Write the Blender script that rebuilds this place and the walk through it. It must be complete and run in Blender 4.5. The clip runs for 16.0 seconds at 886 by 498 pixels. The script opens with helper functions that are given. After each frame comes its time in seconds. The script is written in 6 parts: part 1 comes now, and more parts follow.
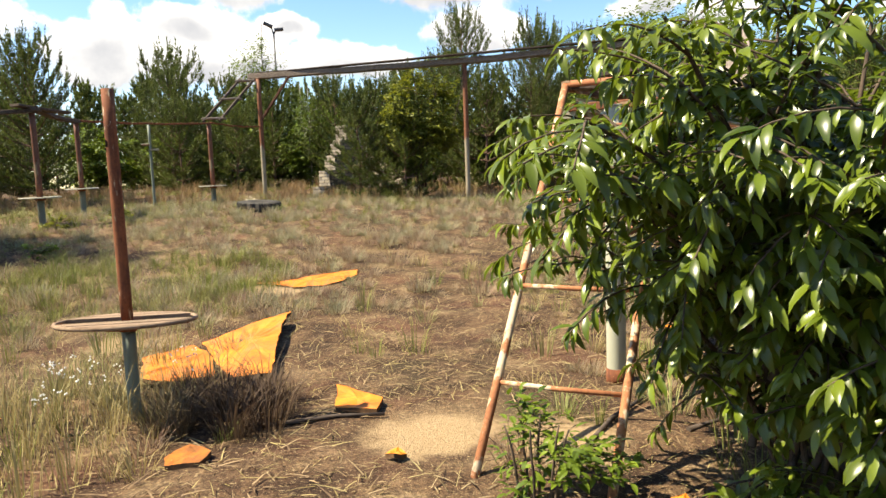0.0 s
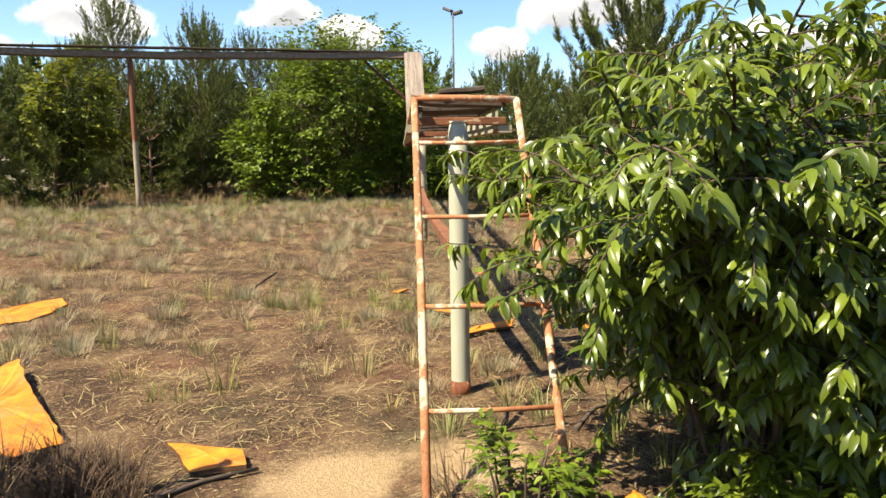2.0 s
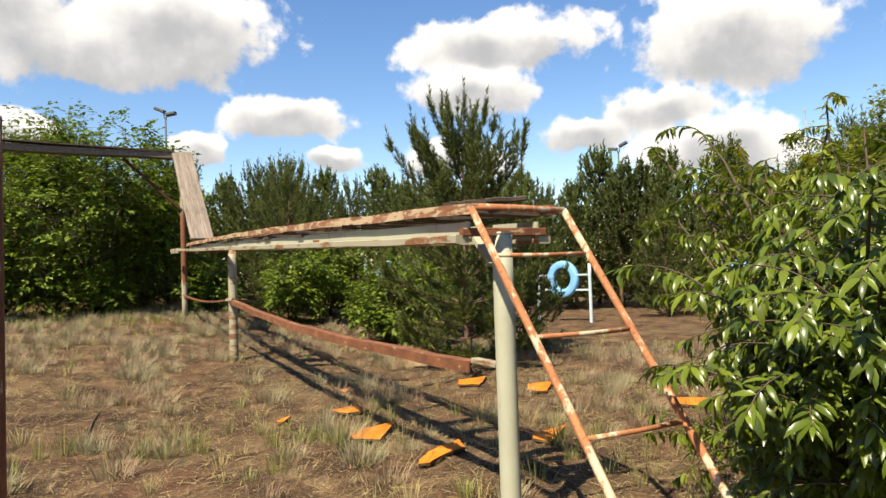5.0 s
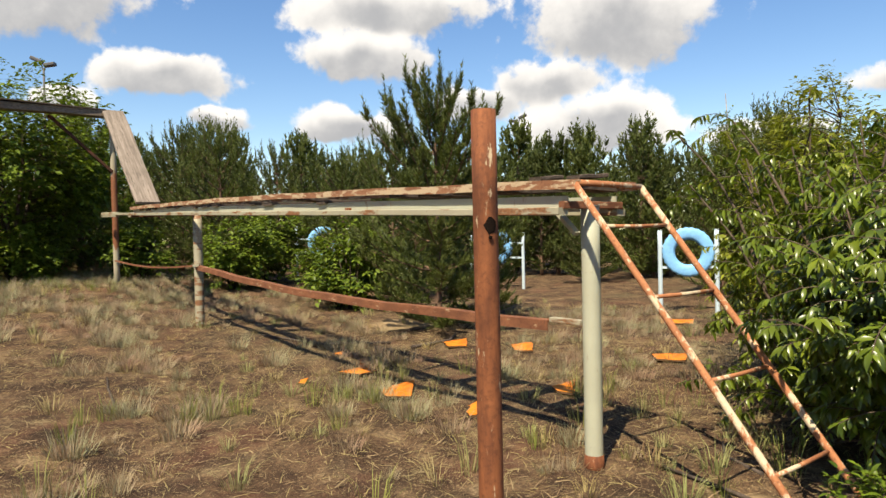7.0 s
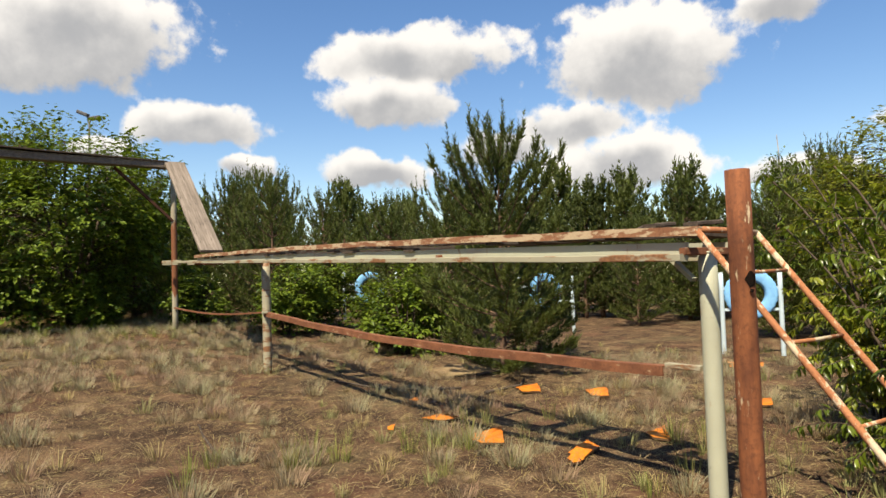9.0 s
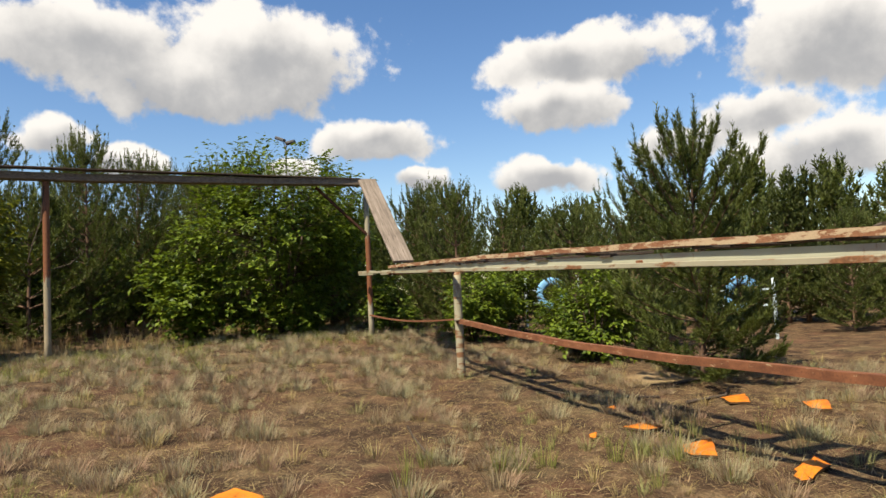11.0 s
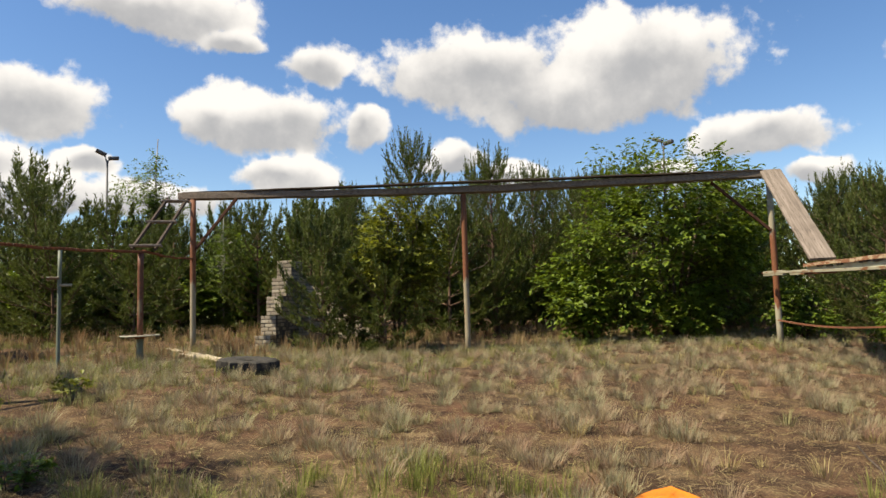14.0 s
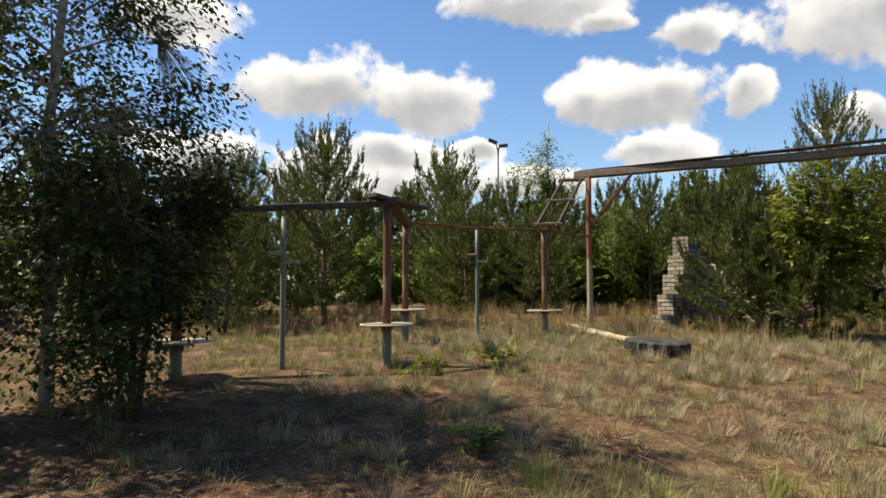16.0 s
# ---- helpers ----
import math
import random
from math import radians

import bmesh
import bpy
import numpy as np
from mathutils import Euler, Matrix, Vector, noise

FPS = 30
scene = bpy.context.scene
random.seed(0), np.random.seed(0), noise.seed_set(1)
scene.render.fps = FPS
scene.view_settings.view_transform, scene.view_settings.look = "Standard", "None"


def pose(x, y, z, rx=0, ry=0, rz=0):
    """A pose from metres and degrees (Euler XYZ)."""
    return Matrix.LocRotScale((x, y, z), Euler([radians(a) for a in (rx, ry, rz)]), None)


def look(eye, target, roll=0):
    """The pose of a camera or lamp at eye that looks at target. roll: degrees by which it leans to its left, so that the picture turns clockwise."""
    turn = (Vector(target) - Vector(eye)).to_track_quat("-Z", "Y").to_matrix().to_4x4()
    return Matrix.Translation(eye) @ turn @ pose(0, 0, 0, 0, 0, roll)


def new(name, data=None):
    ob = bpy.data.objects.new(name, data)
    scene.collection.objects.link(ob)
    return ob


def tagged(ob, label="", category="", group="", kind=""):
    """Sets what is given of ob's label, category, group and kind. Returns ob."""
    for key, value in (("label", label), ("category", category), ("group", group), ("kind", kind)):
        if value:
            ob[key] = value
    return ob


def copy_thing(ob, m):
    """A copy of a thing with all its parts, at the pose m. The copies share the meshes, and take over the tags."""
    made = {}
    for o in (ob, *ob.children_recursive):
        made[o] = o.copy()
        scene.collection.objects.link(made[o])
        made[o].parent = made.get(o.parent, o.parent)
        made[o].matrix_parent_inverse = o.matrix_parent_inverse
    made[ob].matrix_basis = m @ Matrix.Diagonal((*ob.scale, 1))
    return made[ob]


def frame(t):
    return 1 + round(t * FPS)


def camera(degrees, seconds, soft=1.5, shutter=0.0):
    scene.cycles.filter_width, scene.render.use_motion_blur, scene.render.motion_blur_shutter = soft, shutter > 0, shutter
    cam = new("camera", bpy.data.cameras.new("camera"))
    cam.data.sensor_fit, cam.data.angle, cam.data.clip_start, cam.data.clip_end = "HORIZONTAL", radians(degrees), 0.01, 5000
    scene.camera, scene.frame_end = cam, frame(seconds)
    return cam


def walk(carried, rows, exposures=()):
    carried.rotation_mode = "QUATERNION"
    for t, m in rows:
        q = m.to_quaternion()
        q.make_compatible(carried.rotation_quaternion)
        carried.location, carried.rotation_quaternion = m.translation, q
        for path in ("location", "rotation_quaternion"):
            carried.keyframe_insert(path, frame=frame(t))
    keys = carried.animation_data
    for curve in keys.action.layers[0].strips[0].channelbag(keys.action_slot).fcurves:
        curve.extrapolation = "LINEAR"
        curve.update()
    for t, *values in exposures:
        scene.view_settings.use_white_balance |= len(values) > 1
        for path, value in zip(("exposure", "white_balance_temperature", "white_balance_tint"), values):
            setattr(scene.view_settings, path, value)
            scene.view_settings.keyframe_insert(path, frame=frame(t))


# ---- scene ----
cam = camera(65.9, 16.0)
PATH = [
    (0, (0.032, 0.291, 1.401), (-0.003, 2.278, 1.184), -2.1),
    (0.5, (-0.408, 0.467, 1.411), (-0.153, 2.44, 1.205), -3.5),
    (1, (-0.741, 0.574, 1.429), (-0.115, 2.455, 1.167), -1.3),
    (1.5, (-0.998, 0.634, 1.481), (-0.162, 2.428, 1.196), 1.0),
    (2, (-1.173, 0.844, 1.471), (-0.221, 2.589, 1.251), -0.9),
    (2.5, (-1.383, 1.072, 1.513), (-0.314, 2.761, 1.45), 0.1),
    (3, (-1.623, 1.293, 1.527), (-0.431, 2.895, 1.411), 0.0),
    (3.5, (-1.769, 1.623, 1.528), (-0.438, 3.115, 1.486), -0.4),
    (4, (-2.01, 1.915, 1.562), (-0.552, 3.283, 1.612), -1.4),
    (6.5, (-3.269, 3.291, 1.601), (-1.546, 4.306, 1.577), -1.3),
    (7, (-3.562, 3.454, 1.622), (-1.793, 4.386, 1.581), -1.3),
    (7.5, (-3.672, 3.714, 1.609), (-1.857, 4.554, 1.598), -2.1),
    (8, (-3.816, 3.858, 1.623), (-1.956, 4.593, 1.631), -2.8),
    (8.5, (-3.928, 3.904, 1.65), (-2.082, 4.671, 1.694), -1.8),
    (9, (-3.965, 3.97, 1.673), (-2.233, 4.966, 1.76), -1.9),
    (9.5, (-3.982, 4.003, 1.687), (-2.333, 5.13, 1.794), -2.5),
    (12, (-4.356, 4.162, 1.736), (-3.2, 5.79, 1.868), -2.3),
    (12.5, (-4.402, 4.177, 1.765), (-3.439, 5.924, 1.907), -2.0),
    (13, (-4.406, 4.283, 1.735), (-3.607, 6.11, 1.89), -2.2),
    (13.5, (-4.431, 4.375, 1.7), (-3.792, 6.263, 1.866), -1.6),
    (14, (-4.506, 4.439, 1.621), (-3.992, 6.363, 1.804), -1.8),
    (14.5, (-4.802, 4.509, 1.602), (-4.558, 6.485, 1.79), -1.7),
    (15, (-4.921, 4.728, 1.615), (-5.044, 6.718, 1.776), -1.3),
    (15.5, (-4.987, 4.878, 1.635), (-5.31, 6.847, 1.783), -0.3),
    (16, (-5.06, 4.98, 1.657), (-5.601, 6.9, 1.791), -0.0),
]
walk(cam, [(t, look(eye, target, roll)) for t, eye, target, roll in PATH],
     exposures=[(0, 1.50, 7300, 10), (3, 1.42, 7300, 10), (5, 1.05, 7300, 10), (7, 0.90, 7300, 10), (9, 0.82, 7300, 10), (12.5, 0.76, 7300, 10), (16, 0.92, 7300, 10)])


# ---- light ----
SUN_ELEVATION, SUN_AZIMUTH = 55.0, -95.0      # degrees; azimuth from +y towards +x
sun = new("sun", bpy.data.lights.new("sun", "SUN"))
sun.data.energy, sun.data.angle, sun.data.color = 5.0, radians(0.53), (1.0, 0.94, 0.80)
sun.matrix_world = look((
    40 * math.sin(radians(SUN_AZIMUTH)) * math.cos(radians(SUN_ELEVATION)),
    40 * math.cos(radians(SUN_AZIMUTH)) * math.cos(radians(SUN_ELEVATION)),
    40 * math.sin(radians(SUN_ELEVATION))), (0, 0, 0))

# cumulus clouds: azimuth, elevation, half width, half height, in degrees
CLOUDS = [
    (18.6, 19.6, 9.4, 3.5), (32.0, 19.3, 9.6, 4.4), (26.0, 17.4, 9.0, 2.6), (0.3, 15.5, 6.4, 2.7), (5.0, 20.3, 3.3, 2.0), (8.4, 15.1, 2.1, 1.6), (1.9, 11.3, 4.3, 1.4),
    (40.0, 12.4, 5.3, 1.8), (44.0, 9.2, 2.0, 0.9), (58.5, 18.4, 8.6, 2.4), (56.5, 14.6, 6.2, 1.9), (54.4, 9.1, 5.2, 1.4), (16.2, 12.5, 2.6, 1.3), (20.8, 11.2, 3.0, 1.3), (32.7, 10.0, 3.0, 1.4),
    (-2.0, 21.8, 2.8, 1.0), (-7.5, 23.6, 8.0, 2.1), (-26.3, 17.1, 8.0, 2.6), (-16.4, 16.2, 6.0, 2.6), (-3.6, 16.2, 5.0, 2.3), (-19.9, 12.0, 4.4, 1.7), (-17.1, 9.6, 7.0, 1.9), (-12.3, 11.9, 2.6, 1.1), (-8.0, 9.6, 6.0, 1.4),
    (-26.5, 10.4, 5.5, 2.4), (-37.5, 21.0, 5.0, 2.0), (-36.0, 11.0, 5.0, 2.2), (76.3, 17.0, 9.2, 3.7), (70.7, 12.3, 4.4, 1.9), (75.6, 8.6, 6.6, 2.5), (66.0, 10.8, 3.4, 1.5), (98.4, 10.5, 4.4, 1.5), (87.0, 19.4, 4.0, 1.3), (88.0, 7.0, 5.0, 1.2)
]


def build_world():
    world = bpy.data.worlds.new("sky")
    scene.world = world
    world.use_nodes = True
    nt = world.node_tree
    nt.nodes.clear()
    link = nt.links.new

    def node(kind, **props):
        n = nt.nodes.new(kind)
        for k, v in props.items():
            if k == "operation":
                n.operation = v
            elif k == "data_type":
                n.data_type = v
        return n

    def maths(op, a, b=0.0, c=0.0):
        n = node("ShaderNodeMath", operation=op)
        for i, v in enumerate((a, b, c)):
            if isinstance(v, (int, float)):
                n.inputs[i].default_value = v
            else:
                link(v, n.inputs[i])
        return n.outputs[0]

    sky = nt.nodes.new("ShaderNodeTexSky")
    sky.sky_type, sky.sun_disc = "NISHITA", False
    sky.sun_elevation, sky.sun_rotation = radians(SUN_ELEVATION), radians(SUN_AZIMUTH)
    sky.altitude, sky.air_density, sky.dust_density, sky.ozone_density = 100, 1.0, 0.3, 1.2
    co = nt.nodes.new("ShaderNodeTexCoord")
    sep = nt.nodes.new("ShaderNodeSeparateXYZ")
    link(co.outputs["Generated"], sep.inputs[0])
    az = maths("MULTIPLY", maths("ARCTAN2", sep.outputs[0], sep.outputs[1]), 180 / math.pi)
    el = maths("MULTIPLY", maths("ARCSINE", sep.outputs[2]), 180 / math.pi)
    warp = nt.nodes.new("ShaderNodeTexNoise")
    link(co.outputs["Generated"], warp.inputs["Vector"])
    warp.inputs["Scale"].default_value, warp.inputs["Detail"].default_value = 8.0, 3.0
    ws = nt.nodes.new("ShaderNodeSeparateXYZ")
    link(warp.outputs["Color"], ws.inputs[0])
    az = maths("ADD", az, maths("MULTIPLY", maths("SUBTRACT", ws.outputs[0], 0.5), 6.0))
    el = maths("ADD", el, maths("MULTIPLY", maths("SUBTRACT", ws.outputs[1], 0.5), 4.0))
    place = nt.nodes.new("ShaderNodeCombineXYZ")
    link(az, place.inputs[0])
    link(el, place.inputs[1])
    best, shade, total = None, None, None
    for a, e, w, h in CLOUDS:
        w, h = w * 1.10, h * 1.18
        d = node("ShaderNodeVectorMath", operation="MULTIPLY_ADD")
        link(place.outputs[0], d.inputs[0])
        d.inputs[1].default_value = (1 / w, 1 / h, 0)
        d.inputs[2].default_value = (-a / w, -e / h, 0)
        length = node("ShaderNodeVectorMath", operation="LENGTH")
        link(d.outputs[0], length.inputs[0])
        split = nt.nodes.new("ShaderNodeSeparateXYZ")
        link(d.outputs[0], split.inputs[0])
        value = maths("SUBTRACT", 1.0, length.outputs["Value"])
        weight = maths("POWER", 2.718, maths("MULTIPLY", value, 6.0))
        tall = maths("MULTIPLY", weight, split.outputs[1])
        best = value if total is None else maths("SMOOTH_MAX", best, value, 0.25)
        total = weight if total is None else maths("ADD", total, weight)
        shade = tall if shade is None else maths("ADD", shade, tall)
    shade = maths("DIVIDE", shade, total)
    puff = nt.nodes.new("ShaderNodeTexNoise")
    link(co.outputs["Generated"], puff.inputs["Vector"])
    puff.inputs["Scale"].default_value, puff.inputs["Detail"].default_value, puff.inputs["Roughness"].default_value = 13.0, 9.0, 0.56
    body = maths("ADD", best, maths("MULTIPLY", maths("SUBTRACT", puff.outputs["Fac"], 0.5), 1.5))
    crisp = nt.nodes.new("ShaderNodeTexNoise")
    link(co.outputs["Generated"], crisp.inputs["Vector"])
    crisp.inputs["Scale"].default_value, crisp.inputs["Detail"].default_value, crisp.inputs["Roughness"].default_value = 46.0, 6.0, 0.55
    fluff = maths("SUBTRACT", crisp.outputs["Fac"], 0.5)
    body = maths("ADD", body, maths("MULTIPLY", fluff, 0.55))
    # cloud cover overhead, where no single cloud is told apart
    high = nt.nodes.new("ShaderNodeTexNoise")
    link(co.outputs["Generated"], high.inputs["Vector"])
    high.inputs["Scale"].default_value, high.inputs["Detail"].default_value = 3.2, 7.0
    over = maths("SUBTRACT", high.outputs["Fac"], 0.56)
    lift = nt.nodes.new("ShaderNodeMapRange")
    link(el, lift.inputs[0])
    lift.inputs[1].default_value, lift.inputs[2].default_value, lift.inputs[3].default_value, lift.inputs[4].default_value = 27, 36, -1.0, 0.0
    body = maths("MAXIMUM", body, maths("ADD", maths("MULTIPLY", over, 3.0), lift.outputs[0]))
    cover = nt.nodes.new("ShaderNodeMapRange")
    cover.interpolation_type = "SMOOTHSTEP"
    link(body, cover.inputs[0])
    cover.inputs[1].default_value, cover.inputs[2].default_value = 0.0, 0.30
    tone = nt.nodes.new("ShaderNodeMapRange")
    tone.interpolation_type = "SMOOTHSTEP"
    bumps = maths("MULTIPLY", maths("SUBTRACT", puff.outputs["Fac"], 0.5), 3.0)
    thick = maths("MULTIPLY", body, -1.0)
    link(maths("ADD", maths("ADD", maths("ADD", shade, bumps), thick), maths("MULTIPLY", fluff, 0.8)), tone.inputs[0])
    tone.inputs[1].default_value, tone.inputs[2].default_value = -1.2, 0.15
    tint = nt.nodes.new("ShaderNodeMix")
    tint.data_type = "RGBA"
    link(tone.outputs[0], tint.inputs[0])
    tint.inputs[6].default_value, tint.inputs[7].default_value = (6.0, 6.4, 7.2, 1), (13.3, 13.5, 13.9, 1)
    full = nt.nodes.new("ShaderNodeMix")
    full.data_type = "RGBA"
    link(cover.outputs[0], full.inputs[0])
    clear = nt.nodes.new("ShaderNodeHueSaturation")
    clear.inputs["Hue"].default_value, clear.inputs["Saturation"].default_value, clear.inputs["Value"].default_value = 0.507, 1.27, 2.3
    link(sky.outputs[0], clear.inputs["Color"])
    link(clear.outputs[0], full.inputs[6])
    link(tint.outputs[2], full.inputs[7])
    back = nt.nodes.new("ShaderNodeBackground")
    back.inputs["Strength"].default_value = 0.043
    link(full.outputs[2], back.inputs[0])
    out = nt.nodes.new("ShaderNodeOutputWorld")
    link(back.outputs[0], out.inputs[0])


build_world()

# ---- materials ----


class Mat:
    """A node material with a few short cuts."""

    def __init__(self, name, rough=0.8, metal=0.0, spec=0.4):
        self.m = bpy.data.materials.new(name)
        self.m.use_nodes = True
        self.nt = self.m.node_tree
        self.b = self.nt.nodes["Principled BSDF"]
        self.b.inputs["Roughness"].default_value = rough
        self.b.inputs["Metallic"].default_value = metal
        self.b.inputs["Specular IOR Level"].default_value = spec
        self.co = self.nt.nodes.new("ShaderNodeTexCoord").outputs["Object"]

    def link(self, a, b):
        self.nt.links.new(a, b)

    def mapped(self, scale, space=None):
        n = self.nt.nodes.new("ShaderNodeMapping")
        n.inputs["Scale"].default_value = scale
        self.link(space or self.co, n.inputs["Vector"])
        return n.outputs[0]

    def world(self):
        return self.nt.nodes.new("ShaderNodeNewGeometry").outputs["Position"]

    def noise(self, scale, detail=4.0, rough=0.55, vec=None, out="Fac"):
        n = self.nt.nodes.new("ShaderNodeTexNoise")
        n.inputs["Scale"].default_value, n.inputs["Detail"].default_value, n.inputs["Roughness"].default_value = scale, detail, rough
        self.link(vec or self.co, n.inputs["Vector"])
        return n.outputs[out]

    def ramp(self, fac, stops):
        n = self.nt.nodes.new("ShaderNodeValToRGB")
        e = n.color_ramp.elements
        while len(e) < len(stops):
            e.new(0.5)
        for el, (p, c) in zip(e, stops):
            el.position = p
            el.color = (*c, 1) if len(c) == 3 else c
        self.link(fac, n.inputs[0])
        return n.outputs[0]

    def mix(self, fac, a, b, blend="MIX"):
        n = self.nt.nodes.new("ShaderNodeMix")
        n.data_type, n.blend_type = "RGBA", blend
        for v, i in ((fac, 0), (a, 6), (b, 7)):
            if isinstance(v, (int, float)):
                n.inputs[i].default_value = v
            elif isinstance(v, tuple):
                n.inputs[i].default_value = (*v, 1)
            else:
                self.link(v, n.inputs[i])
        return n.outputs[2]

    def step(self, fac, lo, hi):
        n = self.nt.nodes.new("ShaderNodeMapRange")
        n.interpolation_type = "SMOOTHSTEP"
        self.link(fac, n.inputs[0])
        n.inputs[1].default_value, n.inputs[2].default_value = lo, hi
        return n.outputs[0]

    def island(self):
        return self.nt.nodes.new("ShaderNodeNewGeometry").outputs["Random Per Island"]

    def chance(self):
        return self.nt.nodes.new("ShaderNodeObjectInfo").outputs["Random"]

    def colour(self, c):
        self.link(c, self.b.inputs["Base Color"])

    def rough(self, r):
        self.link(r, self.b.inputs["Roughness"])

    def bump(self, h, strength=0.4, dist=0.01):
        n = self.nt.nodes.new("ShaderNodeBump")
        n.inputs["Strength"].default_value, n.inputs["Distance"].default_value = strength, dist
        self.link(h, n.inputs["Height"])
        self.link(n.outputs[0], self.b.inputs["Normal"])

    def thin(self, colour, share=0.35):
        """Light that passes through a leaf."""
        t = self.nt.nodes.new("ShaderNodeBsdfTranslucent")
        self.link(colour, t.inputs[0])
        m = self.nt.nodes.new("ShaderNodeMixShader")
        m.inputs[0].default_value = share
        self.link(self.b.outputs[0], m.inputs[1])
        self.link(t.outputs[0], m.inputs[2])
        out = self.nt.nodes["Material Output"]
        self.link(m.outputs[0], out.inputs[0])


def leaf_material(name, dark, light, rough=0.4, spec=0.5, share=0.35, tip=None):
    k = Mat(name, rough, 0, spec)
    c = k.ramp(k.island(), [(0.0, dark), (0.55, tuple((a + b) / 2 for a, b in zip(dark, light))), (1.0, light)])
    patch = k.noise(0.9, 2, vec=k.world())
    c = k.mix(k.step(patch, 0.4, 0.75), c, k.mix(0.5, c, tip or light))
    k.colour(c)
    glow = k.mix(0.5, c, (light[0] * 1.5, light[1] * 1.5, light[2] * 0.9))
    k.thin(glow, share)
    return k.m


def soil_material():
    k = Mat("dry_soil", 0.95, 0, 0.1)
    p = k.world()
    big = k.noise(0.35, 4, 0.6, p)
    mid = k.noise(2.2, 6, 0.65, p)
    fine = k.noise(38.0, 5, 0.7, p)
    straw = k.noise(1.0, 3, 0.6, k.mapped((44, 62, 44), p))
    c = k.ramp(mid, [(0.34, (0.030, 0.017, 0.011)), (0.45, (0.090, 0.050, 0.028)), (0.55, (0.182, 0.110, 0.059)), (0.66, (0.300, 0.205, 0.112))])
    humus = k.step(k.noise(1.3, 5, 0.65, p), 0.50, 0.60)
    c = k.mix(humus, c, k.mix(0.62, c, (0.032, 0.019, 0.013)))
    grit = k.noise(130.0, 3, 0.7, p)
    c = k.mix(k.step(fine, 0.35, 0.7), k.mix(0.75, c, (0.030, 0.020, 0.015)), c)
    c = k.mix(k.step(grit, 0.58, 0.7), c, (0.29, 0.195, 0.105))
    c = k.mix(k.step(straw, 0.58, 0.7), c, (0.32, 0.235, 0.125))
    moss = k.step(big, 0.52, 0.68)
    c = k.mix(moss, c, k.mix(0.35, c, (0.12, 0.115, 0.06)))
    rust = k.step(k.noise(0.8, 3, 0.6, k.mapped((1, 1.3, 1), p)), 0.52, 0.68)
    c = k.mix(rust, c, k.mix(0.35, c, (0.15, 0.065, 0.042)))
    # paler tan spots by the ladder and on the low rise
    for x, y, r in ((-0.13, 3.95, 0.42), (0.55, 3.75, 0.35), (-2.2, 8.6, 0.5), (7.0, 9.9, 0.7), (-2.9, 6.3, 0.4)):
        d = k.nt.nodes.new("ShaderNodeVectorMath")
        d.operation = "DISTANCE"
        k.link(p, d.inputs[0])
        d.inputs[1].default_value = (x, y, 0.05)
        away = k.nt.nodes.new("ShaderNodeMath")
        away.operation = "MULTIPLY_ADD"
        k.link(mid, away.inputs[0])
        away.inputs[1].default_value = 0.9
        k.link(d.outputs["Value"], away.inputs[2])
        s = k.step(away.outputs[0], r + 0.5, r + 0.25)
        c = k.mix(s, c, k.mix(k.step(fine, 0.3, 0.8), (0.27, 0.185, 0.10), (0.34, 0.245, 0.14)))
    k.colour(c)
    h = k.mix(0.5, mid, fine)
    k.bump(h, 0.9, 0.05)
    return k.m


def rust_material(name, deep, bright, pale=None, pale_share=0.6, stretch=(9, 9, 2.2)):
    k = Mat(name, 0.85, 0.0, 0.25)
    p = k.mapped(stretch)
    n1 = k.noise(1.0, 6, 0.65, p)
    n2 = k.noise(60.0, 4, 0.6)
    c = k.ramp(n1, [(0.25, deep), (0.5, tuple((a + b) / 2 for a, b in zip(deep, bright))), (0.72, bright)])
    c = k.mix(k.step(n2, 0.45, 0.75), c, k.mix(0.5, c, (0.05, 0.02, 0.012)))
    if pale:
        flake = k.noise(1.6, 7, 0.7, k.mapped((stretch[0] * 0.8, stretch[1] * 0.8, stretch[2] * 1.1)))
        c = k.mix(k.step(flake, pale_share, pale_share + 0.07), c, k.mix(k.step(n2, 0.4, 0.8), pale, tuple(v * 0.8 for v in pale)))
    k.colour(c)
    k.bump(k.mix(0.5, n1, n2), 0.5, 0.004)
    return k.m


def paint_material(name, colour, stain=(0.24, 0.11, 0.05), share=0.62, stretch=(7, 7, 1.6)):
    k = Mat(name, 0.6, 0.0, 0.35)
    n1 = k.noise(1.0, 6, 0.65, k.mapped(stretch))
    n2 = k.noise(45.0, 4, 0.6)
    c = k.mix(k.noise(3.0, 4), colour, tuple(v * 0.72 for v in colour))
    c = k.mix(k.step(n1, share, share + 0.1), c, k.mix(k.step(n2, 0.3, 0.7), stain, tuple(v * 0.55 for v in stain)))
    c = k.mix(k.step(n2, 0.62, 0.8), c, k.mix(0.5, c, (0.12, 0.1, 0.07)))
    k.colour(c)
    k.bump(n2, 0.25, 0.003)
    return k.m


